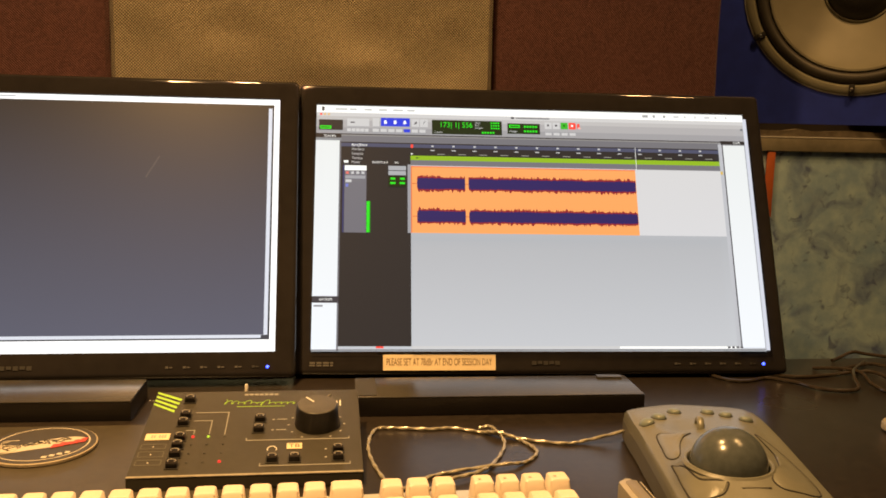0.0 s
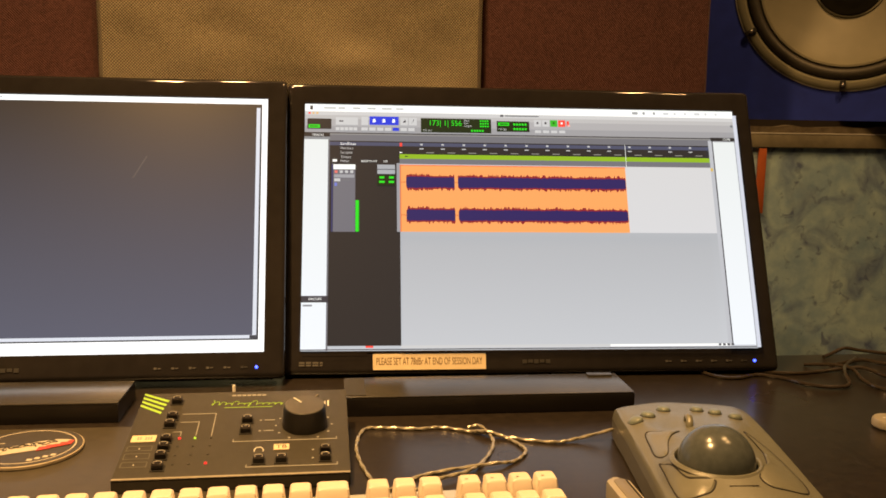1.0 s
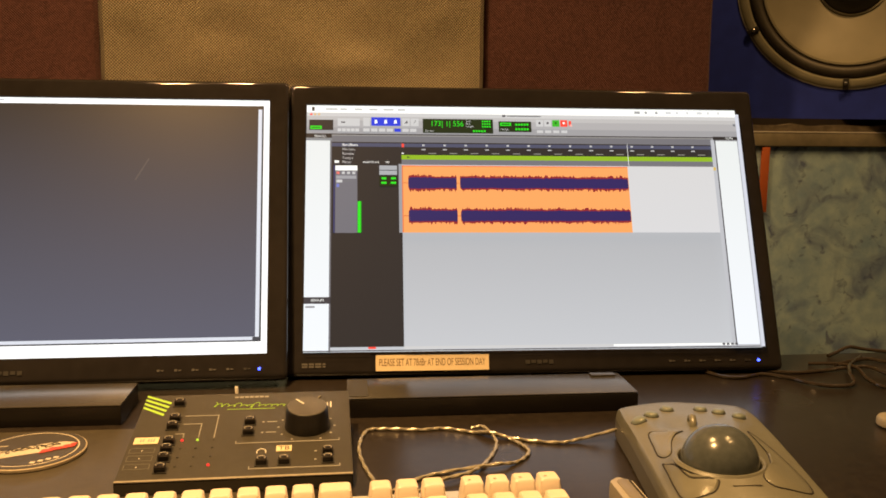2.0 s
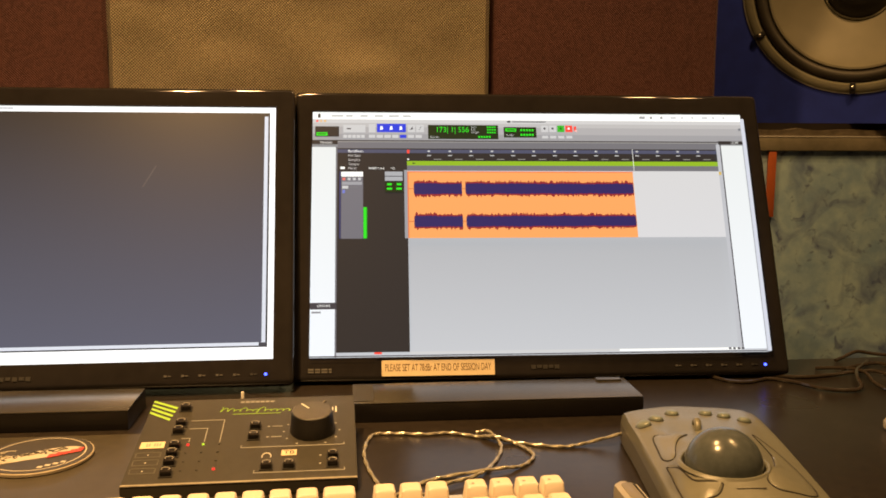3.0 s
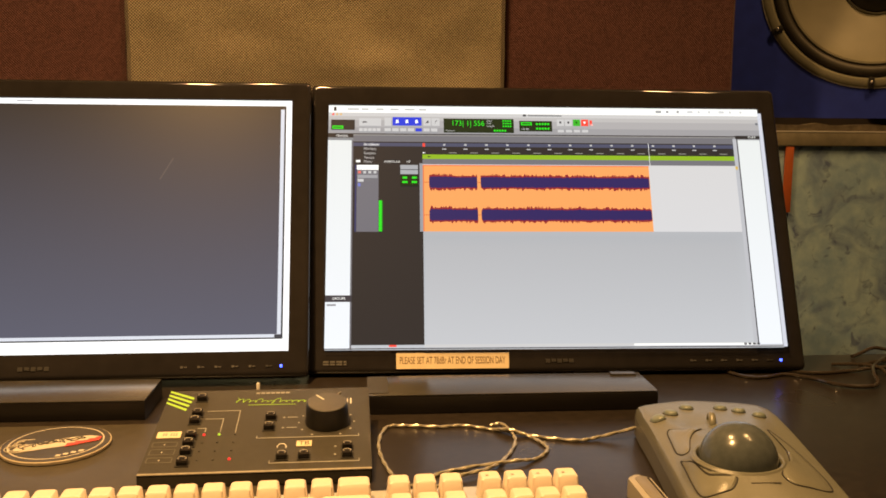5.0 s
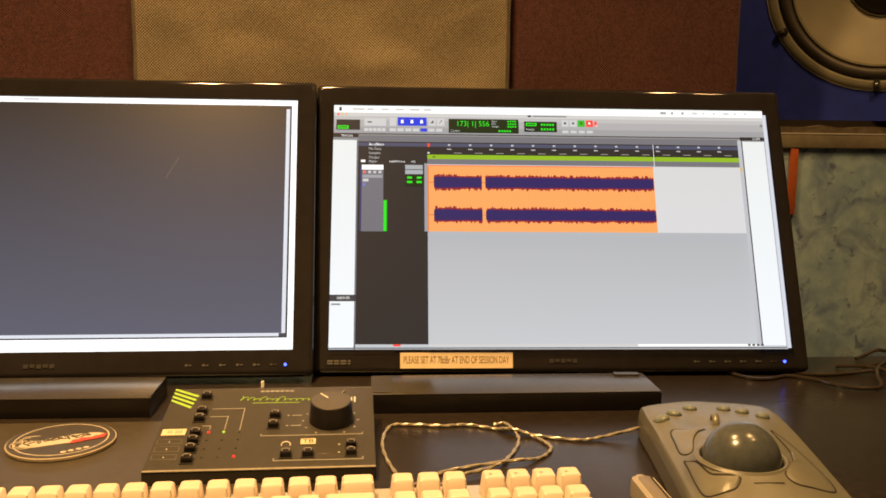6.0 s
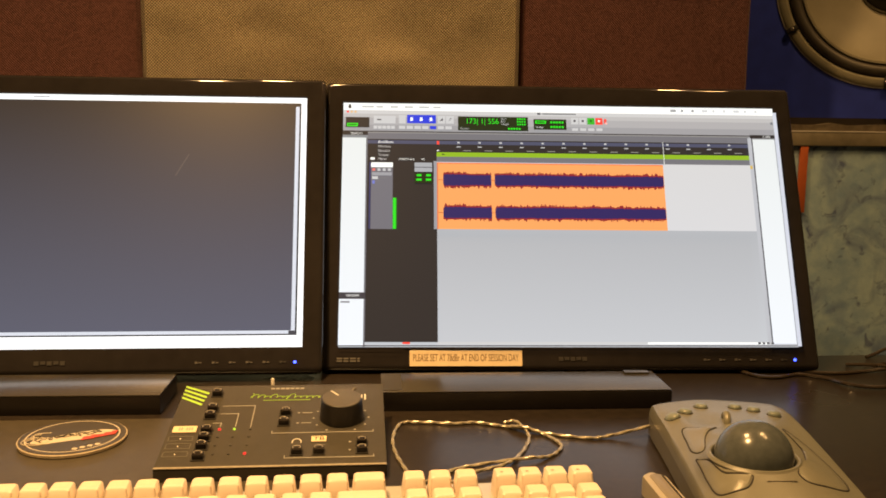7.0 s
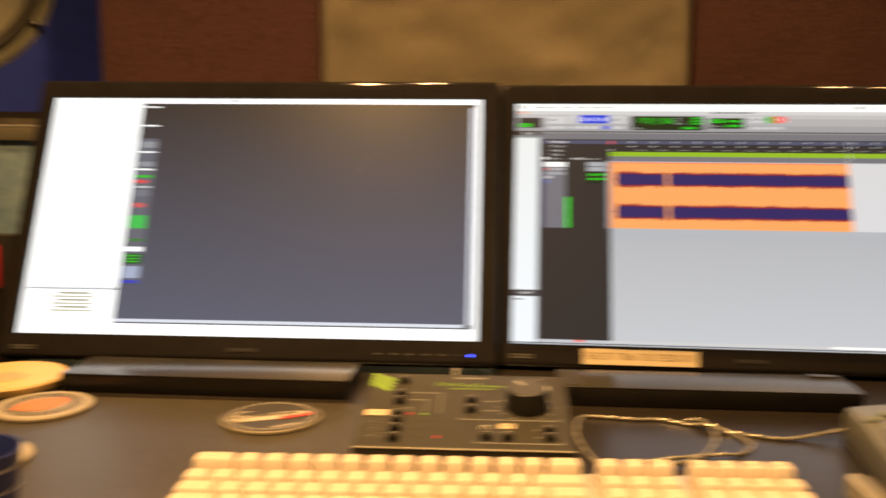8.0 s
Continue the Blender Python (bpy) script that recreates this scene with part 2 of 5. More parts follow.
def box(bm, x0, x1, y0, y1, z0, z1, bevel=0.0, seg=2):
    v = [bm.verts.new((x, y, z)) for x in (x0, x1) for y in (y0, y1) for z in (z0, z1)]
    fs = [bm.faces.new([v[i] for i in q]) for q in ((0, 1, 3, 2), (4, 6, 7, 5), (0, 4, 5, 1), (2, 3, 7, 6), (0, 2, 6, 4), (1, 5, 7, 3))]
    if bevel > 0:
        es = list({e for f in fs for e in f.edges})
        bmesh.ops.bevel(bm, geom=es, offset=bevel, segments=seg, affect="EDGES", profile=0.6)
    return bm


def slab(x0, x1, y0, y1, z0, z1, bevel=0.0, seg=2):
    return box(bmesh.new(), x0, x1, y0, y1, z0, z1, bevel, seg)


def lathe(profile, n=48, bm=None, m=None):
    """Surface of revolution about z from (radius, height) pairs."""
    bm = bm or bmesh.new()
    rings = []
    for r, z in profile:
        if r < 1e-6:
            rings.append([bm.verts.new((0, 0, z))])
        else:
            rings.append([bm.verts.new((r * math.cos(2 * math.pi * i / n), r * math.sin(2 * math.pi * i / n), z)) for i in range(n)])
    made = [v for r in rings for v in r]
    for a, b in zip(rings, rings[1:]):
        for i in range(n):
            j = (i + 1) % n
            if len(a) == 1 and len(b) > 1:
                bm.faces.new((a[0], b[i], b[j]))
            elif len(b) == 1 and len(a) > 1:
                bm.faces.new((a[i], a[j], b[0]))
            elif len(a) > 1:
                bm.faces.new((a[i], a[j], b[j], b[i]))
    if m is not None:
        bmesh.ops.transform(bm, matrix=m, verts=made)
    return bm


def prism(outline, z0, z1, bevel=0.0, bm=None, seg=2):
    """An outline in the x-y plane, raised from z0 to z1."""
    bm = bm or bmesh.new()
    lo = [bm.verts.new((x, y, z0)) for x, y in outline]
    hi = [bm.verts.new((x, y, z1)) for x, y in outline]
    n = len(outline)
    bm.faces.new(lo[::-1])
    top = bm.faces.new(hi)
    for i in range(n):
        bm.faces.new((lo[i], lo[(i + 1) % n], hi[(i + 1) % n], hi[i]))
    if bevel > 0:
        bmesh.ops.bevel(bm, geom=list(top.edges), offset=bevel, segments=seg, affect="EDGES", profile=0.6)
    return bm


def rounded(w, h, r, n=5, cx=0.0, cy=0.0):
    pts = []
    for k, (sx, sy) in enumerate(((1, 1), (-1, 1), (-1, -1), (1, -1))):
        for i in range(n + 1):
            a = math.pi / 2 * (k + i / n)
            pts.append((cx + sx * (w / 2 - r) + r * math.cos(a), cy + sy * (h / 2 - r) + r * math.sin(a)))
    return pts


def glide(points, per=8, closed=False):
    """Catmull-Rom through the points."""
    P = [Vector(p) for p in points]
    out = []
    n = len(P)
    for i in range(n if closed else n - 1):
        a, b, c, d = (P[(i - 1) % n], P[i], P[(i + 1) % n], P[(i + 2) % n]) if closed else (P[max(i - 1, 0)], P[i], P[i + 1], P[min(i + 2, n - 1)])
        for k in range(per):
            t = k / per
            out.append(0.5 * (2 * b + (c - a) * t + (2 * a - 5 * b + 4 * c - d) * t * t + (3 * b - a - 3 * c + d) * t ** 3))
    if not closed:
        out.append(P[-1])
    return out


def tube(path, r, n=8, bm=None, closed=False, twist=0.0, flat=0.0):
    """A swept round (or lobed) section along a path."""
    bm = bm or bmesh.new()
    rings, m = [], len(path)
    for i, p in enumerate(path):
        a, b = (path[(i - 1) % m], path[(i + 1) % m]) if closed else (path[max(i - 1, 0)], path[min(i + 1, m - 1)])
        d = (b - a).normalized()
        side = d.cross(Vector((0, 0, 1)))
        side = side.normalized() if side.length > 1e-4 else Vector((1, 0, 0))
        up = side.cross(d)
        ring = []
        for k in range(n):
            ang = 2 * math.pi * k / n
            rr = r * (1 + flat * math.cos(2 * (ang + twist * i)))
            ring.append(bm.verts.new(p + side * rr * math.cos(ang) + up * rr * math.sin(ang)))
        rings.append(ring)
    for i in range(m if closed else m - 1):
        a, b = rings[i], rings[(i + 1) % m]
        for k in range(n):
            bm.faces.new((a[k], a[(k + 1) % n], b[(k + 1) % n], b[k]))
    if not closed:
        bm.faces.new(rings[0][::-1])
        bm.faces.new(rings[-1])
    return bm


def text_mesh(s, size, extrude=0.0, squeeze=1.0):
    """Letters of the built-in font as a mesh in the x-y plane, centred."""
    cu = bpy.data.curves.new("letters", "FONT")
    cu.body, cu.size, cu.align_x, cu.align_y, cu.extrude = s, size, "CENTER", "CENTER", extrude
    ob = bpy.data.objects.new("letters", cu)
    scene.collection.objects.link(ob)
    me = bpy.data.meshes.new_from_object(ob.evaluated_get(bpy.context.evaluated_depsgraph_get()))
    bpy.data.objects.remove(ob)
    for v in me.vertices:
        v.co.x *= squeeze
    return me


def lettering(name, s, size, mat, parent, at, squeeze=1.0, label=""):
    me = text_mesh(s, size, 0.0, squeeze)
    me.materials.clear()
    me.materials.append(mat)
    return part(name, me, mat, parent, label, at)


# ---- large structure ----
DESK_Z = 0.75


def structure(name, bm, mat, label, m=None, smooth=False):
    ob = part(name, bm, mat, None, "", m, smooth)
    return tagged(ob, label, name.split("_")[0], kind="structure")


structure("floor", slab(-1.9, 2.1, -2.9, 0.87, -0.05, 0.0), FLOOR_MAT, "brown carpet floor under the desk")
structure("ceiling", slab(-1.9, 2.1, -2.9, 0.87, CEILING_Z, CEILING_Z + 0.05), CEIL, "plain pale painted ceiling with recessed lamps")
structure("wall_west", slab(-2.0, -1.9, -2.9, 0.87, 0, CEILING_Z), DARK_WALL, "dark painted side wall of the studio")
structure("wall_east", slab(2.1, 2.2, -2.9, 0.87, 0, CEILING_Z), DARK_WALL, "dark painted side wall of the studio")
structure("wall_south", slab(-2.0, 2.2, -3.0, -2.9, 0, CEILING_Z), DARK_WALL, "dark painted rear wall of the studio")

WALL = pose(0, 0, 0, 0, 0, 3.8)            # the front wall stands a little askew to the screens
structure("wall_north", slab(-2.0, 2.2, 0.3035, 0.72, 0, 0.9975), WALL_PAINT, "sponge-painted blue-green wall behind the desk", WALL)
structure("wall_upper", slab(-2.0, 2.2, 0.62, 0.72, 1.0, CEILING_Z), DARK_WALL, "dark wall behind the fabric panels", WALL)


def ledge(x0, x1):
    """Wooden ledge under a loudspeaker baffle, with a ragged plaster edge on top."""
    t = thing("trim", WALL, "tan painted wooden ledge with a ragged plaster edge", "trim", kind="structure")
    part("ledge_board", slab(x0, x1, 0.298, 0.335, 0.998, 1.0195, 0.0015), TRIM, t)
    bm = bmesh.new()
    n = 60
    for i in range(n):
        a, b = x0 + (x1 - x0) * i / n, x0 + (x1 - x0) * (i + 1) / n
        h = lambda x: 1.0300 + 0.0034 * noise.noise((x * 40, 3, 1)) + 0.0015 * noise.noise((x * 130, 7, 2))
        v = [bm.verts.new(q) for q in ((a, 0.301, 1.0205), (b, 0.301, 1.0205), (b, 0.301, h(b)), (a, 0.301, h(a)), (a, 0.3165, h(a)), (b, 0.3165, h(b)))]
        bm.faces.new(v[:4])
        bm.faces.new((v[3], v[2], v[5], v[4]))
    bmesh.ops.remove_doubles(bm, verts=bm.verts, dist=1e-5)
    part("plaster_edge", bm, PLASTER, t, "rough crumbling plaster strip")
    # board in the gap, its colour carrying the shade below the baffle
    part("gap_board", slab(x0, x1, 0.3165, 0.618, 1.0200, 1.0400), GAP_SHADE, t, "shelf board coloured near black for the shade in the gap")
    part("board_groove", slab(x0, x1, 0.2975, 0.300, 1.0190, 1.0205), PRINT_WHITE, t, "pale chipped paint line")
    return t


ledge(0.5845, 1.9)
ledge(-1.7, -0.566)
orange_strip = part("orange_strip", slab(0.6890, 0.7015, 0.2990, 0.3030, 0.8975, 0.9970, 0.0008), ORANGE, None, "", WALL)
tagged(orange_strip, "orange painted wooden strip fixed to the wall", "strip", kind="structure")


def cloth_panel(name, x0, x1, z0, z1, y, depth, mat, label, puff, seed):
    """Padded acoustic panel: cloth stretched over a frame, with soft hollows and rolled edges."""
    bm = bmesh.new()
    nx, nz = 64, 120
    grid = []
    for j in range(nz + 1):
        row = []
        for i in range(nx + 1):
            u, v = i / nx, j / nz
            x, z = x0 + (x1 - x0) * u, z0 + (z1 - z0) * v
            edge = min(u, 1 - u) * (x1 - x0)
            edgez = min(v, 1 - v) * (z1 - z0)
            roll = depth * (1 - min(1, (edge / 0.006))) ** 2 + depth * (1 - min(1, edgez / 0.012)) ** 2
            d = puff * (noise.noise((x * 7 + seed, z * 11, seed)) + 0.50 * noise.noise((x * 13 + 12 * z + seed, z * 24 - 6 * x, 5)) + 0.22 * noise.noise((x * 30 - 14 * z, z * 44, seed)))
            d *= min(1, edge / 0.04)
            wave = 0.0016 * noise.noise((z * 14, seed, 2))
            row.append(bm.verts.new((x + wave, y + min(roll, depth) - d, z)))
        grid.append(row)
    for j in range(nz):
        for i in range(nx):
            bm.faces.new((grid[j][i], grid[j][i + 1], grid[j + 1][i + 1], grid[j + 1][i]))
    ring = grid[0] + [r[-1] for r in grid[1:]] + grid[-1][-2::-1] + [r[0] for r in grid[-2:0:-1]]
    back = [bm.verts.new((v.co.x, y + depth + 0.012, v.co.z)) for v in ring]
    for k in range(len(ring)):
        q = (k + 1) % len(ring)
        bm.faces.new((ring[k], back[k], back[q], ring[q]))
    t = thing(name, WALL, label, "acoustic panel", group="fabric wall panels")
    part("cloth", bm, mat, t, "stretched woven cloth cover")
    for q in ((x0 + 0.004, x0 + 0.034, z0, z1), (x1 - 0.034, x1 - 0.004, z0, z1), (x0 + 0.034, x1 - 0.034, z0, z0 + 0.03), (x0 + 0.034, x1 - 0.034, z1 - 0.03, z1)):
        part("frame_batten", slab(q[0], q[1], y + depth + 0.012, 0.62, q[2], q[3]), TRIM, t, "wooden batten behind the cloth")
    return t


cloth_panel("acoustic_panel", -0.2543, 0.2486, 1.002, 2.25, 0.2500, 0.014, GREY_CLOTH, "grey-brown woven cloth padded panel, slightly rumpled", 0.0065, 3.1)
cloth_panel("acoustic_panel", 0.2500, 0.5825, 1.002, 2.25, 0.264, 0.006, MAROON_CLOTH, "dark maroon woven cloth panel beside the blue loudspeaker baffle", 0.0012, 8.7)
cloth_panel("acoustic_panel", -0.5640, -0.2557, 1.002, 2.25, 0.264, 0.006, MAROON_CLOTH, "dark maroon woven cloth panel on the wall", 0.0012, 1.9)


def speaker(m):
    """Large monitor loudspeaker in a blue baffle, turned in towards the listener; built round the woofer's axis, front at y = 0."""
    t = thing("loudspeaker", m, "large studio loudspeaker with grey woofer in a blue baffle", "loudspeaker", group="studio loudspeakers")
    cz, R, half, top = 0.2150, 0.1688, 0.240, 0.98
    bm = bmesh.new()                                                       # board with a round opening
    hole, edge, n = [], [], 96
    for i in range(n):
        a = 2 * math.pi * i / n
        c, s = math.cos(a), math.sin(a)
        k = min(half / max(abs(c), 1e-6), (top - cz if s > 0 else cz) / max(abs(s), 1e-6))
        hole.append(((R - 0.010) * c, cz + (R - 0.010) * s))
        edge.append((k * c, cz + k * s))
    hv, ev = [bm.verts.new((p[0], 0, p[1])) for p in hole], [bm.verts.new((p[0], 0, p[1])) for p in edge]
    hb, eb = [bm.verts.new((p[0], 0.018, p[1])) for p in hole], [bm.verts.new((p[0], 0.018, p[1])) for p in edge]
    for i in range(n):
        j = (i + 1) % n
        for q in ((hv[i], hv[j], ev[j], ev[i]), (hb[i], hb[j], eb[j], eb[i]), (hv[i], hv[j], hb[j], hb[i]), (ev[i], ev[j], eb[j], eb[i])):
            bm.faces.new(q)
    part("baffle", bm, BLUE_PAINT, t, "dark blue painted baffle board", smooth=False)
    bm = slab(-half, half, 0.100, 0.112, 0.0, top)
    for q in ((-half, -half + 0.015), (half - 0.015, half)):
        box(bm, q[0], q[1], 0.018, 0.100, 0.0, top)
    for q in ((0.0, 0.015), (top - 0.015, top)):
        box(bm, -half + 0.015, half - 0.015, 0.018, 0.100, q[0], q[1])
    part("cabinet", bm, BLUE_PAINT, t, "blue painted cabinet box", smooth=False)
    M = Matrix.Translation((0, 0, cz)) @ Matrix.Rotation(radians(90), 4, "X")    # profile axis towards the room
    part("rim", lathe([(R, 0), (R - 0.0004, 0.0022), (R - 0.0020, 0.0034), (R - 0.0085, 0.0040), (R - 0.0120, 0.0034), (R - 0.0138, 0.0014), (R - 0.0150, -0.003)], 96), RIM, t, "grey metal woofer frame ring", M)
    part("rim_seam", lathe([(R + 0.0016, 0.0), (R + 0.0016, 0.0016), (R, 0.0022)], 96), GASKET, t, "thin bright gasket line", M)
    prof = [(R - 0.0148, -0.001)]
    for i in range(15):
        a = math.pi * i / 14
        prof.append((R - 0.0245 + 0.0085 * math.cos(a), -0.005 + 0.0065 * math.sin(a)))
    prof += [(R - 0.0345, -0.0070), (R - 0.0360, -0.0060)]
    part("surround", lathe(prof, 96), SURROUND, t, "dark grey roll surround", M)
    cone = [(R - 0.0345, -0.0062), (R - 0.0362, -0.0038), (R - 0.0392, -0.0042), (R - 0.0420, -0.0080)]
    for i in range(13):
        u = i / 12
        cone.append((R - 0.0420 - u * (R - 0.0420 - 0.0525), -0.008 - 0.050 * u ** 0.85))
    part("cone", lathe(cone, 96), CONE, t, "grey-beige speaker cone", M)
    part("cap_ring", lathe([(0.0540, -0.0580), (0.0530, -0.0545), (0.0512, -0.0545), (0.0500, -0.0580)], 64), CONE, t, "", M)
    part("dust_cap", lathe([(0.0510, -0.0575), (0.044, -0.0490), (0.031, -0.0420), (0.015, -0.0380), (0, -0.0370)], 48), RUBBER, t, "black domed dust cap", M)
    for k in range(6):
        a = 2 * math.pi * k / 6 - math.pi / 2 - 0.014
        S = M @ Matrix.Translation(((R - 0.0075) * math.cos(a), (R - 0.0075) * math.sin(a), 0.0032)) @ Matrix.Rotation(a, 4, "Z")
        clamp = part("clamp", slab(-0.0085, 0.0095, -0.0042, 0.0042, -0.001, 0.0042, 0.0018), RUBBER, t, "black woofer clamp", S)
        part("clamp_screw", lathe([(0.0028, 0.004), (0.0028, 0.0058), (0.002, 0.0064), (0, 0.0064)], 12), CHROME, clamp, "small bright screw head")
    return t


speaker(WALL @ pose(0.8298, 0.3139, 1.0401, 0, 0, -31.8))
speaker(WALL @ pose(-0.8298, 0.3139, 1.0401, 0, 0, 31.8))

# desk: one long worktop on panel legs
desk_thing = thing("desk", pose(0, 0, 0, 0, 0, 2.2), "dark brown-black laminate studio desk, worn and scuffed", "desk")
part("worktop", slab(-1.35, 1.45, -0.80, 0.048, DESK_Z - 0.035, DESK_Z, 0.003), DESK, desk_thing, "dark laminate worktop")
# added board, otherwise unseen: covers the lit wall below the screens
part("added_back_board", slab(-1.35, 0.40, 0.0485, 0.27, DESK_Z - 0.035, DESK_Z - 0.0005, 0.002), DESK, desk_thing, "added board that keeps the gap under the screens dark")
for lx in (-1.30, 0.03, 1.37):
    part("leg_panel", slab(lx, lx + 0.03, -0.72, 0.02, 0, DESK_Z - 0.035), DESK, desk_thing)

for lx, ly in dict.fromkeys(spot[:2] for spot in LAMP_SPOTS):
    d = thing("downlight", pose(lx, ly, CEILING_Z), "recessed ceiling downlight with a metal ring", "ceiling lamp", group="ceiling downlights")
    part("ring", lathe([(0.075, 0), (0.075, -0.006), (0.062, -0.008), (0.055, -0.004), (0.052, 0.0)], 40), CHROME, d)


# ---- screens ----
SW, SH = 0.522, 0.2936
UI_CACHE = {}


def ui(rgb, strength=1.0, to=None):
    key = (rgb, strength, to)
    if key not in UI_CACHE:
        UI_CACHE[key] = glow("screen_%d_%d_%d" % rgb, lin(*rgb), strength, lin(*to) if to else None, 0.0, SH)
    return UI_CACHE[key]


class Display:
    """Flat picture of a lit screen, laid up from coloured fields in millimetres from the screen's lower left corner."""

    def __init__(self):
        self.bm, self.mats, self.depth = bmesh.new(), [], 0

    def slot(self, mat):
        if mat not in self.mats:
            self.mats.append(mat)
        return self.mats.index(mat)

    def poly(self, pts, mat, layer=None):
        self.depth += 1
        y = -0.00004 * (layer if layer is not None else self.depth)
        f = self.bm.faces.new([self.bm.verts.new((x / 1000, y, z / 1000)) for x, z in pts])
        f.material_index = self.slot(mat)

    def rect(self, x0, x1, z0, z1, mat, layer=None):
        self.poly([(x0, z0), (x1, z0), (x1, z1), (x0, z1)], mat, layer)

    def letters(self, s, x, z, size, mat, squeeze=1.0):
        """Letters, starting at x, on the line z."""
        me = text_mesh(s, size / 1000, 0.0, squeeze)
        x_min = min(v.co.x for v in me.vertices)
        k = self.slot(mat)
        self.depth += 1
        vs = [self.bm.verts.new((v.co.x - x_min + x / 1000, -0.00004 * self.depth, v.co.y + z / 1000)) for v in me.vertices]
        for p in me.polygons:
            try:
                self.bm.faces.new([vs[i] for i in p.vertices]).material_index = k
            except ValueError:
                pass
        bpy.data.meshes.remove(me)

    def build(self, parent, name, label):
        me = bpy.data.meshes.new(name)
        self.bm.normal_update()
        for f in self.bm.faces:
            if f.normal.y > 0:
                f.normal_flip()
        self.bm.to_mesh(me)
        self.bm.free()
        for m in self.mats:
            me.materials.append(m)
        ob = part(name, me, None, parent, label)
        return ob


def editor_screen(parent):
    d = Display()
    W_, G1, G2 = ui((255, 255, 250), 1.12), ui((176, 178, 182), 1.0), ui((120, 119, 124))
    DK, DK2, GREEN, LIMEU = ui((46, 44, 45)), ui((66, 64, 70)), ui((40, 235, 40), 1.0), ui((150, 190, 40))
    NAVY, OR, BLUE, REDU = ui((48, 38, 98)), ui((255, 168, 98), 1.05), ui((35, 60, 215), 1.1), ui((255, 75, 60), 1.1)
    PALE, TXT, LCD = ui((212, 211, 210), 1.0), ui((205, 205, 205)), ui((26, 44, 22))
    PANEL = ui((236, 240, 245), 1.12, (225, 228, 225))
    d.rect(0, 522, 0, 293.6, ui((203, 205, 209), 1.0, (160, 160, 162)))
    d.rect(0, 522, 284.5, 293.6, W_)                                    # menu bar
    d.rect(0, 522, 256.5, 266.0, ui((166, 164, 166)))                     # toolbar
    d.rect(0, 522, 266.0, 275.0, ui((182, 179, 179)))
    d.rect(0, 522, 275.0, 284.5, ui((197, 194, 192)))
    d.rect(0, 522, 280.0, 284.5, ui((214, 212, 210)))
    for x in (4, 8.5, 13):
        d.rect(x, x + 2.6, 281.0, 283.4, REDU if x < 5 else ui((235, 190, 120)))
    d.rect(6, 9, 286.5, 291.5, DK)                                      # menu bar marks
    for i, w in enumerate((14, 8, 9, 10, 12, 9)):
        d.rect(22 + i * 17, 22 + i * 17 + w, 287.8, 290.0, ui((205, 205, 202)))
    for i in range(9):
        d.rect(395 + i * 13, 395 + i * 13 + (3 if i % 3 else 7), 287.4, 290.6, ui((170, 170, 170)) if i < 3 else ui((222, 222, 222)))
    d.rect(232, 236, 281.2, 283.6, DK2)
    d.rect(238, 279, 281.6, 283.0, ui((120, 120, 120)))
    d.rect(3, 31, 262, 275, DK)                                         # mode box
    d.rect(4.5, 17.5, 263.2, 267.4, GREEN)
    d.rect(5.5, 16.0, 264.6, 266.0, ui((22, 120, 22)))
    d.rect(36, 62, 267.4, 277, PALE)
    for i in range(5):
        d.rect(36 + i * 5.2, 40.4 + i * 5.2, 260.4, 264.4, PALE)
    d.rect(40, 45, 271.3, 272.8, DK2)
    d.rect(66, 74, 267.4, 278, PALE)
    d.rect(75.6, 110, 267.9, 278.6, BLUE)                               # edit tool buttons
    for x in (81, 92.5, 104):
        d.poly([(x - 1.6, 270.6), (x + 2.0, 271.4), (x + 1.2, 275.6), (x - 1.4, 275.2)], W_)
    d.rect(112, 121, 267.8, 277.6, PALE)
    d.rect(122, 131.5, 267.8, 277.6, PALE)
    d.poly([(114.5, 271), (118.5, 271.5), (118, 275)], DK2)
    d.poly([(125, 270), (128.5, 274.8), (127.7, 275.3)], DK2)
    for i in range(7):
        d.rect(66 + i * 9.2, 73.5 + i * 9.2, 260.4, 264.4, BLUE if i == 4 else PALE)
    d.rect(136.3, 220.4, 259.2, 277.2, LCD)                             # counter
    d.letters("173| 1| 556", 147, 271.0, 9.5, GREEN, 0.92)
    d.letters("Cursor", 139, 261.8, 3.6, TXT)
    for i, s in enumerate(("Start", "End", "Length")):
        d.letters(s, 188, 274.6 - i * 3.4, 3.4, TXT)
        for k in range(4):
            d.rect(207 + k * 2.8, 208.9 + k * 2.8, 273.6 - i * 3.5, 275.6 - i * 3.5, GREEN)
    for k in range(5):
        d.rect(196 + k * 3.2, 198.2 + k * 3.2, 260.6, 263.0, GREEN)
    d.rect(227, 266.5, 261.2, 274.6, LCD)                               # grid box
    d.rect(229, 242, 268.9, 272.9, GREEN)
    d.rect(230.5, 240.5, 270.2, 271.6, LCD)
    d.letters("Nudge", 229.5, 264.4, 3.6, TXT)
    for i in range(2):
        for k in range(5):
            d.rect(247 + k * 3.4, 249.4 + k * 3.4, 263.4 + i * 5.8, 266.0 + i * 5.8, GREEN)
    for i, c in enumerate((PALE, PALE, ui((60, 190, 45), 1.0), REDU)):
        x = 272.3 + i * 9.8
        d.rect(x, x + 8.6, 268.2, 276.6, c)
        d.rect(x + 0.6, x + 8.0, 260.0, 263.4, PALE)
        d.rect(x + 3.0, x + 5.4, 271.4, 274.0, DK2 if i < 2 else (ui((20, 110, 20)) if i == 2 else W_))
    d.rect(312, 315, 269.5, 275.5, REDU)
    d.rect(313.2, 316, 268.4, 271, ui((255, 190, 180)))
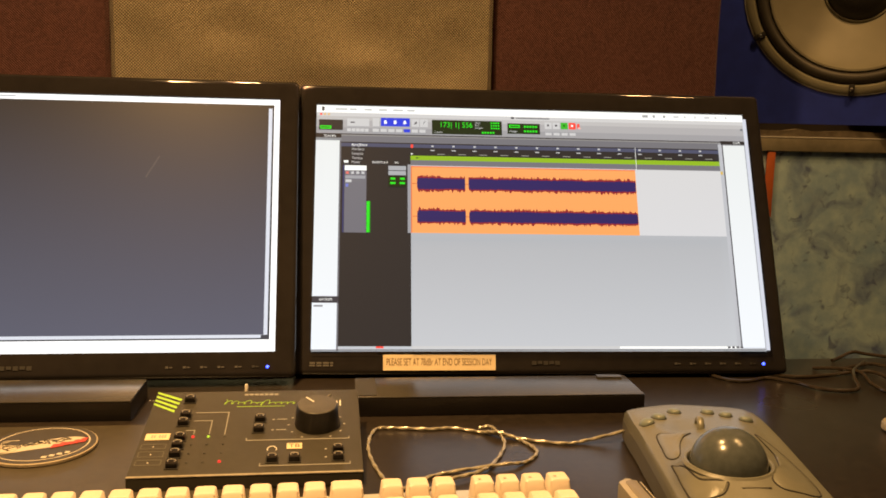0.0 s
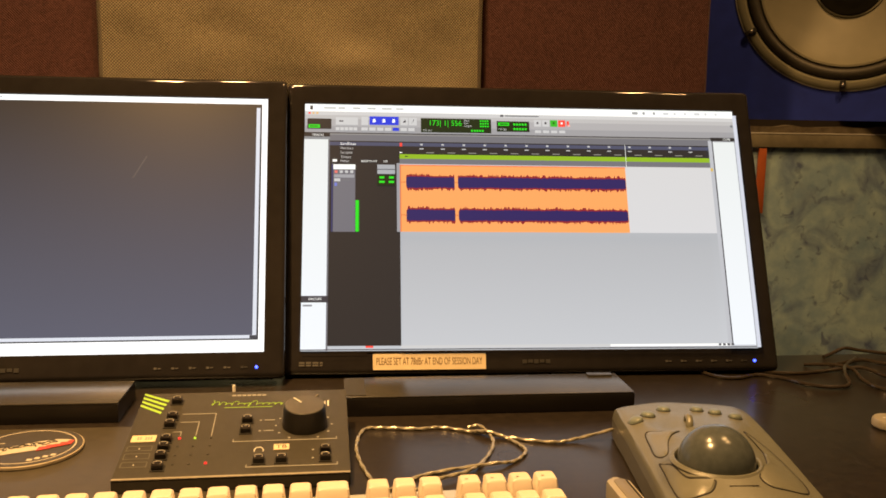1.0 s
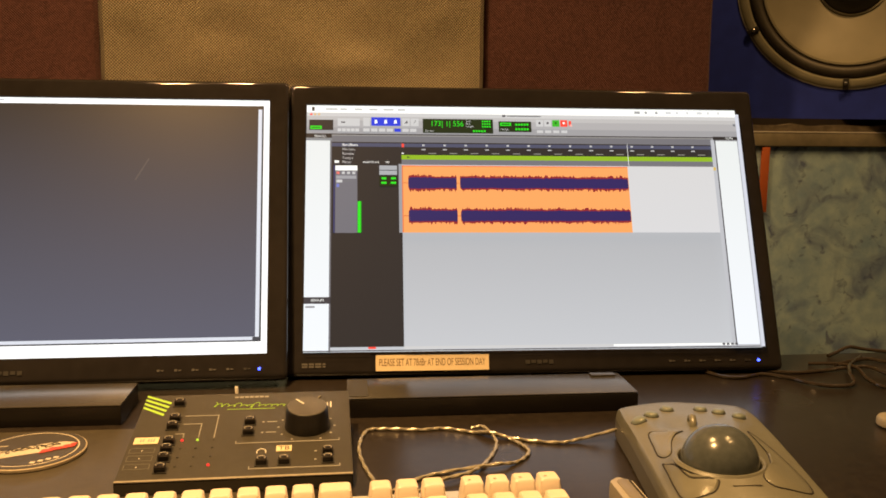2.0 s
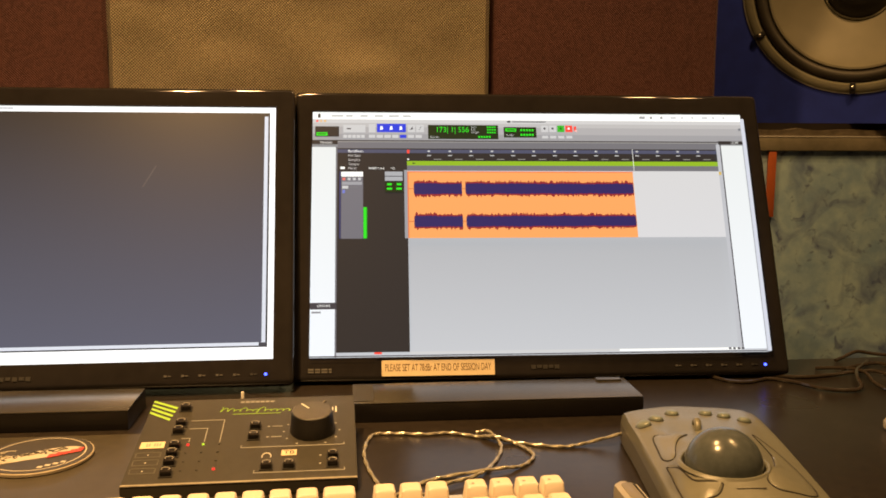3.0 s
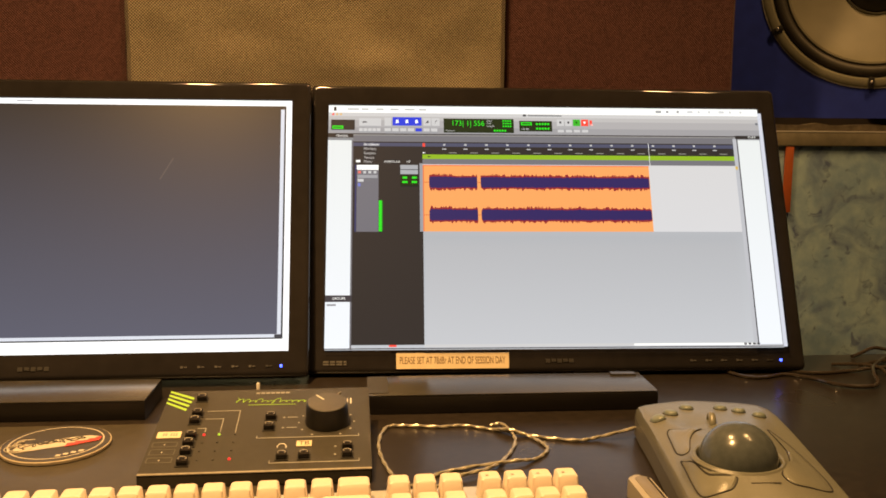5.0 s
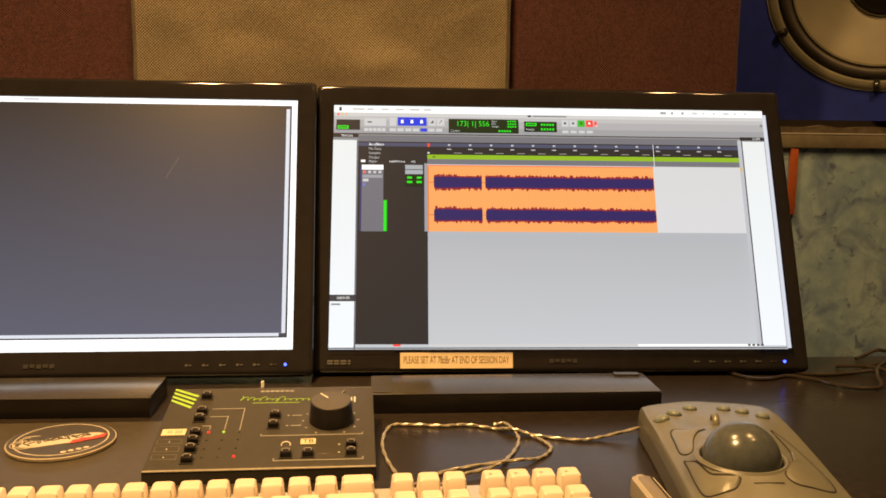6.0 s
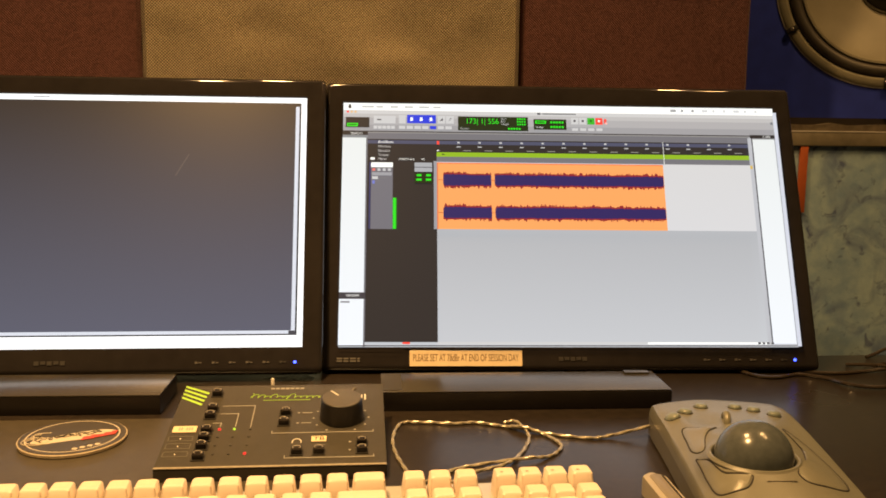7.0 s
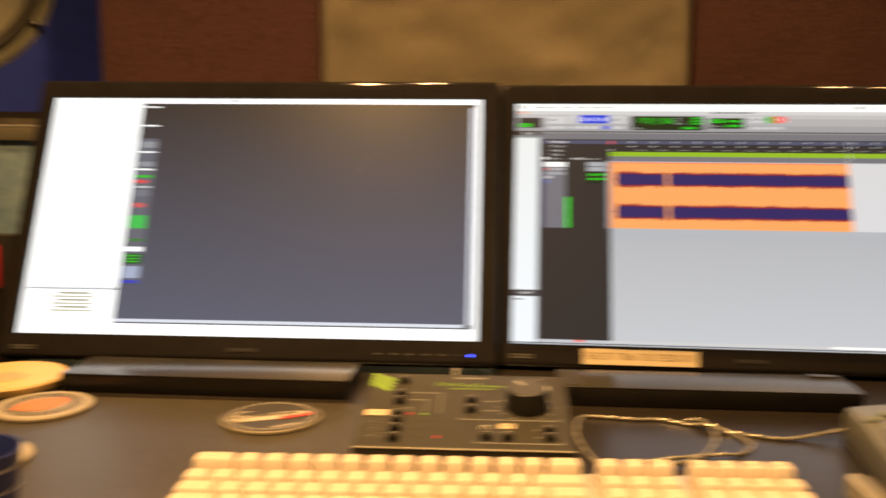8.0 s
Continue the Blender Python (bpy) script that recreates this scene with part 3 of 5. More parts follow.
    d.rect(516, 519, 271, 274, ui((120, 122, 126)))
    d.rect(0, 522, 255.3, 256.5, DK)
    d.rect(29.5, 487, 253.8, 255.3, ui((150, 148, 146)))
    d.rect(29.5, 487, 246.0, 253.8, G2)                                 # band under the toolbar
    d.rect(0, 29.5, 251.0, 255.4, DK)
    d.letters("TRACKS", 9, 253.0, 3.8, W_)
    d.rect(0, 29.5, 247.6, 251.0, ui((140, 143, 146)))
    d.rect(0, 27.6, 61.5, 247.6, PANEL)                                 # track list
    d.rect(27.6, 29.5, 0, 247.6, G2)
    d.rect(0, 29.5, 54.0, 61.5, DK2)
    d.letters("GROUPS", 8, 57.8, 3.8, W_)
    d.rect(0, 27.6, 0.9, 54.0, PANEL)
    d.rect(2, 12, 49.5, 51.5, ui((150, 150, 155)))
    d.rect(29.5, 487, 218.2, 246.0, DK)                                 # rulers
    d.rect(29.5, 487, 240.2, 244.6, ui((80, 84, 108)))
    for i, (s, z) in enumerate((("Bars|Beats", 242.4), ("Min:Secs", 236.8), ("Samples", 231.4), ("Tempo", 226.0), ("Meter", 220.9))):
        d.letters(s, 42, z, 4.3, W_ if i == 0 else TXT)
    d.rect(110.5, 487, 224.6, 230.2, LIMEU)
    d.rect(110.5, 487, 218.2, 224.6, G2)
    d.rect(110.5, 487, 216.8, 218.2, ui((186, 184, 184)))
    d.rect(110.8, 113.6, 239.8, 244.2, REDU)
    d.poly([(111, 231.2), (114, 232.2), (111, 233.4)], W_)
    d.poly([(117, 226.4), (121, 227.4), (117, 228.4)], DK)
    for i in range(15):
        x = 135 + i * 25.0
        if x < 484:
            d.rect(x, x + 2.8, 241.4, 243.4, TXT)
            d.rect(x - 1, x + 3.8, 236.4, 237.6, TXT)
            d.rect(x + 7, x + 16, 231.8, 232.8, ui((150, 150, 140)))
    d.rect(29.5, 110.5, 4.9, 218.2, DK)                                 # track column
    d.rect(34, 59.2, 209.9, 216.0, W_)
    d.rect(34, 59.2, 135.0, 209.4, ui((112, 112, 122), 1.0, (120, 118, 124)))
    for i, c in enumerate((ui((240, 120, 110)), TXT, TXT, TXT)):
        d.rect(35.4 + i * 6, 38.8 + i * 6, 205.4, 208.6, c)
    d.rect(35, 58, 199.8, 203.6, ui((165, 165, 170)))
    d.rect(35.2, 42, 195.2, 198.6, PALE)
    d.rect(44, 53, 195.6, 198.2, G2)
    d.rect(35.4, 38.4, 189.6, 193.6, ui((120, 130, 210)))
    d.rect(32.0, 33.6, 135, 216, ui((58, 62, 110)))
    d.rect(33, 38, 219.0, 222, W_)
    d.letters("INSERTS A-E", 66, 220.0, 3.4, W_)
    d.letters("I/O", 92, 220.0, 3.4, W_)
    d.rect(59.6, 64.0, 135.2, 172.5, GREEN)                             # level meter
    d.rect(63.0, 64.0, 135.2, 172.5, ui((24, 150, 30)))
    d.rect(84.5, 105, 210.6, 216.0, G1)
    d.rect(84.5, 105, 204.6, 209.8, G1)
    d.rect(84.5, 105, 190.5, 203.4, LCD)
    for x in (87, 98):
        d.rect(x, x + 5.5, 199.0, 201.6, GREEN)
        d.rect(x - 0.4, x + 5.8, 193.6, 196.2, GREEN)
    d.rect(106.8, 110.6, 135, 218, ui((160, 160, 165)))
    d.rect(110.5, 488, 135.2, 216.8, ui((220, 220, 224), 1.05, (214, 212, 210)))  # empty part of the track
    d.rect(110.5, 378.6, 135.2, 216.2, OR)                              # audio clip
    d.rect(110.5, 378.6, 215.0, 216.2, ui((250, 120, 70)))
    d.rect(110.5, 112.0, 135.2, 216.2, ui((240, 130, 80)))
    rnd = random.Random(7)
    for zc in (194.8, 155.0):
        d.rect(112, 118, zc - 0.3, zc + 0.3, ui((190, 60, 40)))
        d.rect(173.5, 178.5, zc - 0.3, zc + 0.3, ui((190, 60, 40)))
        for a, b in ((117.8, 174.0), (178.0, 378.0)):
            n = int((b - a) / 0.95)
            for colour, grow in ((ui((150, 38, 48)), 1.0), (NAVY, 0.0)):
                up, dn = [], []
                r2 = random.Random(int(a * 10 + zc))
                for i in range(n + 1):
                    x = a + (b - a) * i / n
                    taper = min(1.0, 0.55 + i / 4.0, 0.75 + (n - i) / 2.0)
                    hgt = 6.3 * taper - 0.7 * (x - 118) / 260 + 0.25 * math.sin(x * 0.11) + grow * 1.5
                    up.append((x, zc + hgt + (0.35 + grow) * r2.uniform(0.0, 1.0) ** 2.2 * 2.6))
                    dn.append((x, zc - hgt - (0.35 + grow) * r2.uniform(0.0, 1.0) ** 2.2 * 2.6))
                d.depth += 1
                lay = d.depth
                for i in range(n):
                    d.poly([dn[i], dn[i + 1], up[i + 1], up[i]], colour, lay)
                d.depth = lay
    d.rect(380.0, 380.5, 216.8, 244.6, W_)                              # play line
    d.rect(110.5, 488, 2.0, 4.9, PALE)
    d.rect(345.9, 484, 2.2, 4.6, W_)
    d.rect(71.2, 79.6, 2.4, 4.6, REDU)
    d.rect(0, 522, 0, 1.0, DK)
    d.rect(487, 522, 251.0, 255.4, DK)                                  # clip list
    d.letters("CLIPS", 503, 253.2, 3.8, W_)
    d.rect(483.6, 488.2, 4.9, 251.0, ui((196, 197, 202)))
    d.rect(488.2, 489.6, 4.9, 251.0, DK2)
    d.rect(489.6, 516.6, 3.0, 249.6, PANEL)
    d.rect(516.6, 517.4, 0, 251.0, ui((150, 152, 160)))
    d.rect(517.4, 522, 0, 284.5, ui((214, 217, 228), 1.05))
    d.rect(483.5, 486.5, 212, 216, ui((225, 190, 90)))
    for i in range(4):
        d.rect(472 + i * 5, 475 + i * 5, 2.4, 4.6, DK2)
    return d.build(parent, "screen", "lit display with an orange audio clip in a grey editing window")


def mixer_screen(parent):
    d = Display()
    W_, G, DKT = ui((255, 255, 253), 1.3), ui((150, 152, 158)), ui((46, 42, 46))
    d.rect(0, 522, 0, 293.6, W_)
    d.rect(109.5, 515.5, 13.4, 286.9, ui((58, 60, 66)))
    d.rect(111.0, 513.5, 15.0, 286.0, ui((222, 226, 236), 1.05))          # scroll bars
    d.rect(111.0, 509.3, 18.6, 286.0, ui((94, 97, 114), 1.0, (56, 49, 44)))   # empty mixer window
    d.rect(506.5, 515.0, 14.0, 18.4, ui((70, 72, 80)))
    d.rect(509.3, 514.0, 282.5, 286.0, ui((62, 56, 52)))
    d.poly([(376, 196), (378, 196), (391, 221), (390, 222)], ui((92, 86, 84)))   # smear on the panel
    d.rect(214, 232, 289.6, 291.6, ui((196, 196, 200)))
    d.rect(4, 109.5, 52.2, 53.6, G)                                     # list pane
    d.rect(4, 108, 54.2, 55.0, ui((225, 225, 230)))
    for i in range(6):
        d.rect(40 - (i % 2) * 6, 80 + (i % 2) * 4, 46.6 - i * 4.1, 48.4 - i * 4.1, ui((150, 138, 90)) if i % 2 == 0 else ui((196, 190, 160)))
    x0, x1 = 111.5, 133.5                                               # channel strip
    d.rect(x0, x1, 60, 240, ui((105, 106, 116)))
    for z, h, c in ((281, 1.6, W_), (256, 1.8, W_), (228, 8, G), (221.5, 1.8, W_), (204, 6, G), (199, 2, W_), (189.5, 3.2, ui((60, 190, 50))), (182.6, 4.0, ui((230, 80, 80))),
                    (176.5, 2.2, TXT_LIGHT), (166, 8, ui((120, 122, 132))), (152, 5.4, ui((225, 95, 90))), (126, 16, ui((70, 195, 85))), (110.5, 2.6, ui((60, 130, 50))),
                    (98, 5.4, W_), (83, 12, ui((40, 82, 36))), (66, 14, ui((170, 180, 205))), (60, 3.6, ui((60, 70, 190)))):
        d.rect(x0 + (4 if h in (5.4,) and c is not W_ else 0.8), x1 - (6 if 3.9 < h < 5.5 and c is not W_ else 1.0), z, z + h, c)
    for i in range(3):
        d.rect(x0 + 3, x1 - 4, 85 + i * 3.4, 86.4 + i * 3.4, ui((70, 210, 60)))
    return d.build(parent, "screen", "lit display with an empty dark mixer window")


TXT_LIGHT = ui((205, 205, 205))


def computer_monitor(m, editor):
    """Wide flat screen: glossy bezel, lit display, rear housing, touch marks and a power light."""
    t = thing("computer_monitor", m, "widescreen monitor with glossy black bezel, tilted back, showing an audio editor" if editor
              else "widescreen monitor with glossy black bezel, tilted back, showing an empty mixer", "monitor", group="twin computer monitors")
    x0, x1, z0, z1 = -0.0210, SW + 0.0218, -0.0275, SH + 0.0238
    bm = bmesh.new()
    outer = rounded(x1 - x0, z1 - z0, 0.006, 4, (x0 + x1) / 2, (z0 + z1) / 2)
    low = 0.0018 if editor else 0.0                                        # this panel sits a touch lower in its frame
    inner = [(SW, SH - low), (0, SH - low), (0, -low), (SW, -low)]
    k = len(outer) // 4
    # front ring, a chamfered outer shoulder, the side wall and the step down to the glass
    def loop(pts, y):
        return [bm.verts.new((x, y, z)) for x, z in pts]
    rings = [loop(rounded(x1 - x0 - 0.018, z1 - z0 - 0.018, 0.006, 4, (x0 + x1) / 2, (z0 + z1) / 2), 0.032), loop(outer, 0.012)]
    for i in range(7):
        a = math.pi / 2 * i / 6
        rings.append(loop(rounded(x1 - x0 - 0.012 * (1 - math.cos(a)), z1 - z0 - 0.012 * (1 - math.cos(a)), 0.006 - 0.002 * math.sin(a), 4, (x0 + x1) / 2, (z0 + z1) / 2), 0.0020 - 0.0055 * math.sin(a)))
    o_front = rings[-1]
    i_front, i_back = loop(inner, -0.0022), loop(inner, 0.0008)
    n = len(outer)
    for a, b in zip(rings, rings[1:]):
        for i in range(n):
            bm.faces.new((a[i], a[(i + 1) % n], b[(i + 1) % n], b[i]))
    for c in range(4):
        seg = [o_front[(c * k + i) % n] for i in range(k)]
        for p, q in zip(seg, seg[1:]):
            bm.faces.new((p, q, i_front[c]))
        bm.faces.new((seg[-1], o_front[((c + 1) * k) % n], i_front[(c + 1) % 4], i_front[c]))
        bm.faces.new((i_front[c], i_front[(c + 1) % 4], i_back[(c + 1) % 4], i_back[c]))
    part("bezel", bm, GLOSS_BLACK, t, "glossy black bezel")
    bm = slab(x0 + 0.012, x1 - 0.012, 0.030, 0.044, z0 + 0.012, z1 - 0.012, 0.004)
    box(bm, 0.11, SW - 0.11, 0.044, 0.072, 0.03, SH - 0.03, 0.01)
    part("housing", bm, MATT_BLACK, t, "matt black rear housing")
    (editor_screen if editor else mixer_screen)(t).matrix_basis = Matrix.Translation((0, 0, -low))
    for i in range(6):
        bm = slab(0.4134 + 0.0177 * i - 0.0034, 0.4134 + 0.0177 * i - 0.0006, -0.0041, -0.0034, -0.0172, -0.0150)
        box(bm, 0.4134 + 0.0177 * i + 0.0004, 0.4134 + 0.0177 * i + 0.0034, -0.0041, -0.0034, -0.0168, -0.0156)
        part("touch_mark", bm, MARK_TOUCH if i < 5 else MARK_DIM, t, "faint grey control mark")
    part("power_light", lathe([(0.0015, 0.0), (0.0015, 0.0010), (0.0008, 0.0013), (0, 0.0014)], 16), LED_BLUE, t, "glowing blue power light", Matrix.Translation((0.5146, -0.0034, -0.0164)) @ Matrix.Rotation(radians(90), 4, "X"))
    bm = bmesh.new()
    for xa, xb in ((-0.001, 0.005), (0.0065, 0.012), (0.0135, 0.020), (0.0215, 0.0245)):
        box(bm, xa, xb, -0.0041, -0.0034, -0.0184, -0.0166)
        box(bm, xa, xb, -0.0041, -0.0034, -0.0156, -0.0138)
    part("port_mark", bm, material("silver_port_mark", (0.105, 0.102, 0.095), 0.4), t, "small grey port mark")
    bm = bmesh.new()
    for i in range(5):
        box(bm, 0.2457 + 0.0066 * i, 0.2457 + 0.0066 * i + 0.0050, -0.0041, -0.0034, -0.0174 + 0.0009 * (i % 2), -0.0130)
    part("maker_mark", bm, MARK_DIM, t, "dull silver maker mark")
    return t


MON_R = pose(0, 0, 0.7796) @ Matrix.Rotation(radians(-23.25), 4, "X")
MON_L = pose(-0.5581, -0.0459, 0.7847, 0, 0, 2.19) @ Matrix.Rotation(radians(-24.5), 4, "X")
right_mon = computer_monitor(MON_R, True)
left_mon = computer_monitor(MON_L, False)
for mon, rz in ((right_mon, 0.0), (left_mon, 2.19)):
    inv = mon.matrix_basis.inverted() @ pose(mon.matrix_basis.translation.x, mon.matrix_basis.translation.y, DESK_Z, 0, 0, rz)
    bm = slab(0.16, 0.36, 0.03, 0.105, 0.0, 0.012, 0.004)
    box(bm, 0.225, 0.297, 0.075, 0.100, 0.010, 0.14, 0.004)
    part("foot", bm, MATT_BLACK, mon, "black stand foot", inv)


def label_strip():
    """Cream label tape with black capitals on the lower bezel."""
    t = thing("label_strip", MON_R, "cream label tape with black printed capitals on bezel", "label")
    part("tape", slab(0.0792, 0.2045, -0.0046, -0.0037, -0.0234, -0.0056, 0.0003, 1), LABEL_PAPER, t)
    lettering("printing", "PLEASE SET AT 78dBr AT END OF SESSION DAY", 0.0112, LABEL_INK, t,
              Matrix.Translation((0.1415, -0.0049, -0.0143)) @ Matrix.Rotation(radians(90), 4, "X"), 0.50, "tall black letters")
    return t


label_strip()


def riser(x0, x1, y0, y1, rz, flap=False):
    """Low black lacquered block in front of a screen's lower edge."""
    t = thing("riser_block", pose((x0 + x1) / 2, (y0 + y1) / 2, DESK_Z, 0, 0, rz), "low black lacquered block lying in front of the monitor", "block", group="monitor blocks")
    w, d = x1 - x0, y1 - y0
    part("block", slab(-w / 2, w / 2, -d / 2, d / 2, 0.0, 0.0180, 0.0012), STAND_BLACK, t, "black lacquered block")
    # thin top layer, paler and browner than the block below
    part("top_sheet", slab(-w / 2 + 0.0004, w / 2 - 0.0004, -d / 2 + 0.0004, d / 2, 0.0182, 0.0192, 0.0004), TOP_SHEET, t, "paler brown satin top sheet")
    if flap:
        part("tape_flap", slab(w / 2 - 0.032, w / 2 - 0.006, d / 2 - 0.010, d / 2 - 0.0005, 0.0193, 0.0206, 0.0004), TOP_SHEET, t, "curled piece of tape")
        part("tape_strip", slab(-w / 2 - 0.0005, -w / 2 + 0.020, -d / 2 + 0.006, d / 2 - 0.004, 0.0193, 0.0197), CONSOLE, t, "strip of dark tape")
    return t


riser(0.0500, 0.3360, -0.1330, -0.0680, 1.5, True)
riser(-0.4520, -0.1580, -0.1460, -0.0760, 1.0)


# ---- things on the desk ----
def desk_mat():
    """Thin grey-brown board that lies under the controller, the coasters and the keyboard."""
    t = thing("desk_mat", pose(-0.380, -0.405, DESK_Z, 0, 0, 1.6), "thin grey-brown desk mat lying on the dark worktop", "desk mat")
    part("sheet", prism(rounded(0.740, 0.485, 0.010, 5), 0.0001, 0.0006, 0.0002), DESK_MAT, t, "smooth grey-brown sheet")
    return t


desk_mat()
MAT_TOP = 0.0006


def console():
    """Sloping desktop monitor controller with buttons, lights and a large knob."""
    w, d = 0.180, 0.146
    hf, hb = 0.010, 0.036
    t = thing("monitor_controller", pose(-0.1205, -0.3075, DESK_Z + MAT_TOP, 0, 0, 2.4), "black sloping studio monitor controller with a large round knob", "audio controller")
    bm = bmesh.new()
    y0, y1 = 0.0032, 0.1394
    pts = [(y0, 0), (y1, 0), (y1, 0.0349), (y0, 0.0106)]
    a = [bm.verts.new((-0.0006, y, z)) for y, z in pts]
    b = [bm.verts.new((0.1786, y, z)) for y, z in pts]
    bm.faces.new(a)
    bm.faces.new(b[::-1])
    for i in range(4):
        bm.faces.new((a[i], b[i], b[(i + 1) % 4], a[(i + 1) % 4]))
    bmesh.ops.bevel(bm, geom=list(bm.edges), offset=0.0008, segments=2, affect="EDGES")
    part("case", bm, CONSOLE, t, "black painted sloping case")
    slope = math.atan2(hb - hf, d)
    S = Matrix.Translation((0, 0, hf)) @ Matrix.Rotation(slope, 4, "X")     # the panel's own plane
    L = math.hypot(d, hb - hf)
    # front lip, much paler than the case
    part("front_lip", slab(-0.0004, w - 0.0016, 0.0030, 0.0056, -0.0003, 0.0008, 0.0003, 1), CONSOLE_EDGE, t, "pale tan strip along the front edge", S)

    def at(u, v, h=0.0):
        return S @ Matrix.Translation((u * w, v * L, h))

    def button(u, v, wide=0.0088, deep=0.0068, tall=0.0052):
        b_ = part("button", slab(-wide / 2, wide / 2, -deep / 2, deep / 2, 0, tall, 0.0010), GLOSS_BLACK, t, "", at(u, v))
        # pale arc on each button: the crescent of sheen in its dish, as colour
        ring = [Vector((0.37 * wide * math.cos(k), 0.10 * deep + 0.30 * deep * math.sin(k), tall + 0.0001)) for k in [math.pi * (i / 12 * 1.5 - 0.25) for i in range(13)]]
        part("button_sheen_arc", tube(ring, 0.00042, 5), BUTTON_SHEEN, b_, "pale arc painted as the sheen of the finger dish")
        part("button_base", slab(-wide / 2 - 0.0010, wide / 2 + 0.0010, -deep / 2 - 0.0010, deep / 2 + 0.0010, 0, 0.0009), GROOVE, b_, "dark collar")
        return b_

    for u_, v in ((0.170, 0.83), (0.171, 0.645), (0.169, 0.560), (0.174, 0.395), (0.173, 0.315), (0.173, 0.228), (0.173, 0.122), (0.521, 0.585), (0.520, 0.470), (0.596, 0.155), (0.693, 0.156)):
        button(u_, v)
    for v in (0.238, 0.158):
        button(0.884, v, 0.0085, 0.006)
    # knob with a skirt and a pointer
    kn = part("knob", lathe([(0.0190, 0), (0.0190, 0.002), (0.0184, 0.004), (0.0176, 0.0165), (0.0166, 0.0182), (0.0, 0.0184)], 56), material("knob_black", (0.012, 0.011, 0.010), 0.32, var=0.2, scale=80), t, "large black volume knob", at(0.789, 0.540))
    # cap coloured paler than the knob, so the top's sheen is in its colour
    part("knob_cap", lathe([(0.0166, 0.0182), (0.0160, 0.0187), (0.0, 0.0188)], 48), material("knob_top_sheen", (0.075, 0.07, 0.06), 0.3, var=0.2, scale=150), kn, "dark knob cap, paler for the sheen on top")
    part("pointer", slab(-0.0006, 0.0006, 0.0045, 0.0150, 0.0188, 0.0192), PRINT_WHITE, kn, "white pointer line", Matrix.Rotation(radians(38), 4, "Z"))
    part("pointer_fin", slab(-0.0007, 0.0007, 0.0160, 0.0215, 0.0165, 0.0186, 0.0003, 1), TAUPE, kn, "small pale fin on the knob rim", Matrix.Rotation(radians(-32), 4, "Z"))

    def bar(u0, u1, v0, v1, mat, name="panel_line", h=0.00025, lab=""):
        return part(name, slab(u0 * w, u1 * w, v0 * L, v1 * L, 0.0, h), mat, t, lab, S)

    for i in range(4):                                                     # slanted lime stripes
        v = 0.935 - 0.046 * i
        x = 0.004 - 0.006 * i
        bm = bmesh.new()
        q = [(x - 0.01, v + 0.02), (x + 0.125, v - 0.075), (x + 0.121, v - 0.098), (x - 0.014, v - 0.003)]
        bm.faces.new([bm.verts.new((max(a_, 0.001) * w, b_ * L, 0.0003)) for a_, b_ in q])
        part("stripe", bm, LIME, t, "lime green printed stripe", S)
    # flowing maker mark: a joined script-like line in an uneven rhythm
    path = []
    for i in range(150):
        s = i / 149
        tall = 0.034 if s < 0.09 or 0.16 < s < 0.20 or 0.32 < s < 0.36 or 0.52 < s < 0.60 else 0.012
        amp = tall * (0.75 + 0.5 * noise.noise((s * 30, 1.5, 0)))
        lean = 0.35 * amp * math.cos(i * 0.50)
        path.append(Vector(((0.330 + 0.355 * s + 0.009 * math.sin(i * 0.50) + lean) * w, (0.800 - 0.01 * s + amp * math.cos(i * 0.50) + 0.4 * (tall - 0.012)) * L, 0.0002)))
    part("maker_mark", tube(path, 0.00032, 5), LIME, t, "lime green flowing maker mark", S)
    part("mark_underline", slab(0.40 * w, 0.63 * w, 0.752 * L, 0.757 * L, 0, 0.0003), LIME, t, "", S)
    for i in range(7):
        part("small_print", slab((0.427 + i * 0.0245) * w, (0.446 + i * 0.0245) * w, 0.893 * L, 0.912 * L, 0, 0.0003), PRINT_GREY, t, "", S)
    for (u0, u1, v) in ((0.468, 0.938, 0.365), (0.542, 0.938, 0.104)):     # bracket lines
        bar(u0, u1, v, v + 0.006, PRINT_GREY)
        bar(u0, u0 + 0.004, v + 0.006, v + 0.028, PRINT_GREY)
        bar(u1 - 0.004, u1, v + 0.006, v + 0.028, PRINT_GREY)
    for (u0, u1, v, v_end) in ((0.212, 0.370, 0.687, 0.437), (0.214, 0.300, 0.594, 0.447), (0.190, 0.231, 0.488, 0.450)):
        bar(u0, u1 - 0.004, v, v + 0.006, PRINT_GREY)
        bar(u1 - 0.004, u1, v_end, v + 0.006, PRINT_GREY)
    for v0, v1 in ((0.302, 0.347), (0.221, 0.273), (0.141, 0.189)):        # write-on boxes
        for z0 in (v0, v1):
            bar(0.016, 0.119, z0, z0 + 0.004, MARK_FAINT)
        for z0 in (0.012, 0.119):
            bar(z0, z0 + 0.003, v0, v1, MARK_FAINT)
        bar(0.064, 0.069, (v0 + v1) / 2 - 0.004, (v0 + v1) / 2 + 0.005, PRINT_WHITE)
    tape = part("paper_label", slab(0.018 * w, 0.125 * w, 0.391 * L, 0.459 * L, 0, 0.0006), LABEL_PAPER, t, "cream paper label", S)
    for i in (0, 1, 3, 4, 5):
        part("label_print", slab((0.044 + i * 0.0115) * w, (0.051 + i * 0.0115) * w, 0.412 * L, 0.440 * L, 0.0006, 0.0008), PRINT_GREY, tape)
    tb = part("paper_label", slab(0.655 * w, 0.723 * w, 0.267 * L, 0.324 * L, 0, 0.0006), LABEL_PAPER, t, "cream paper label", S)
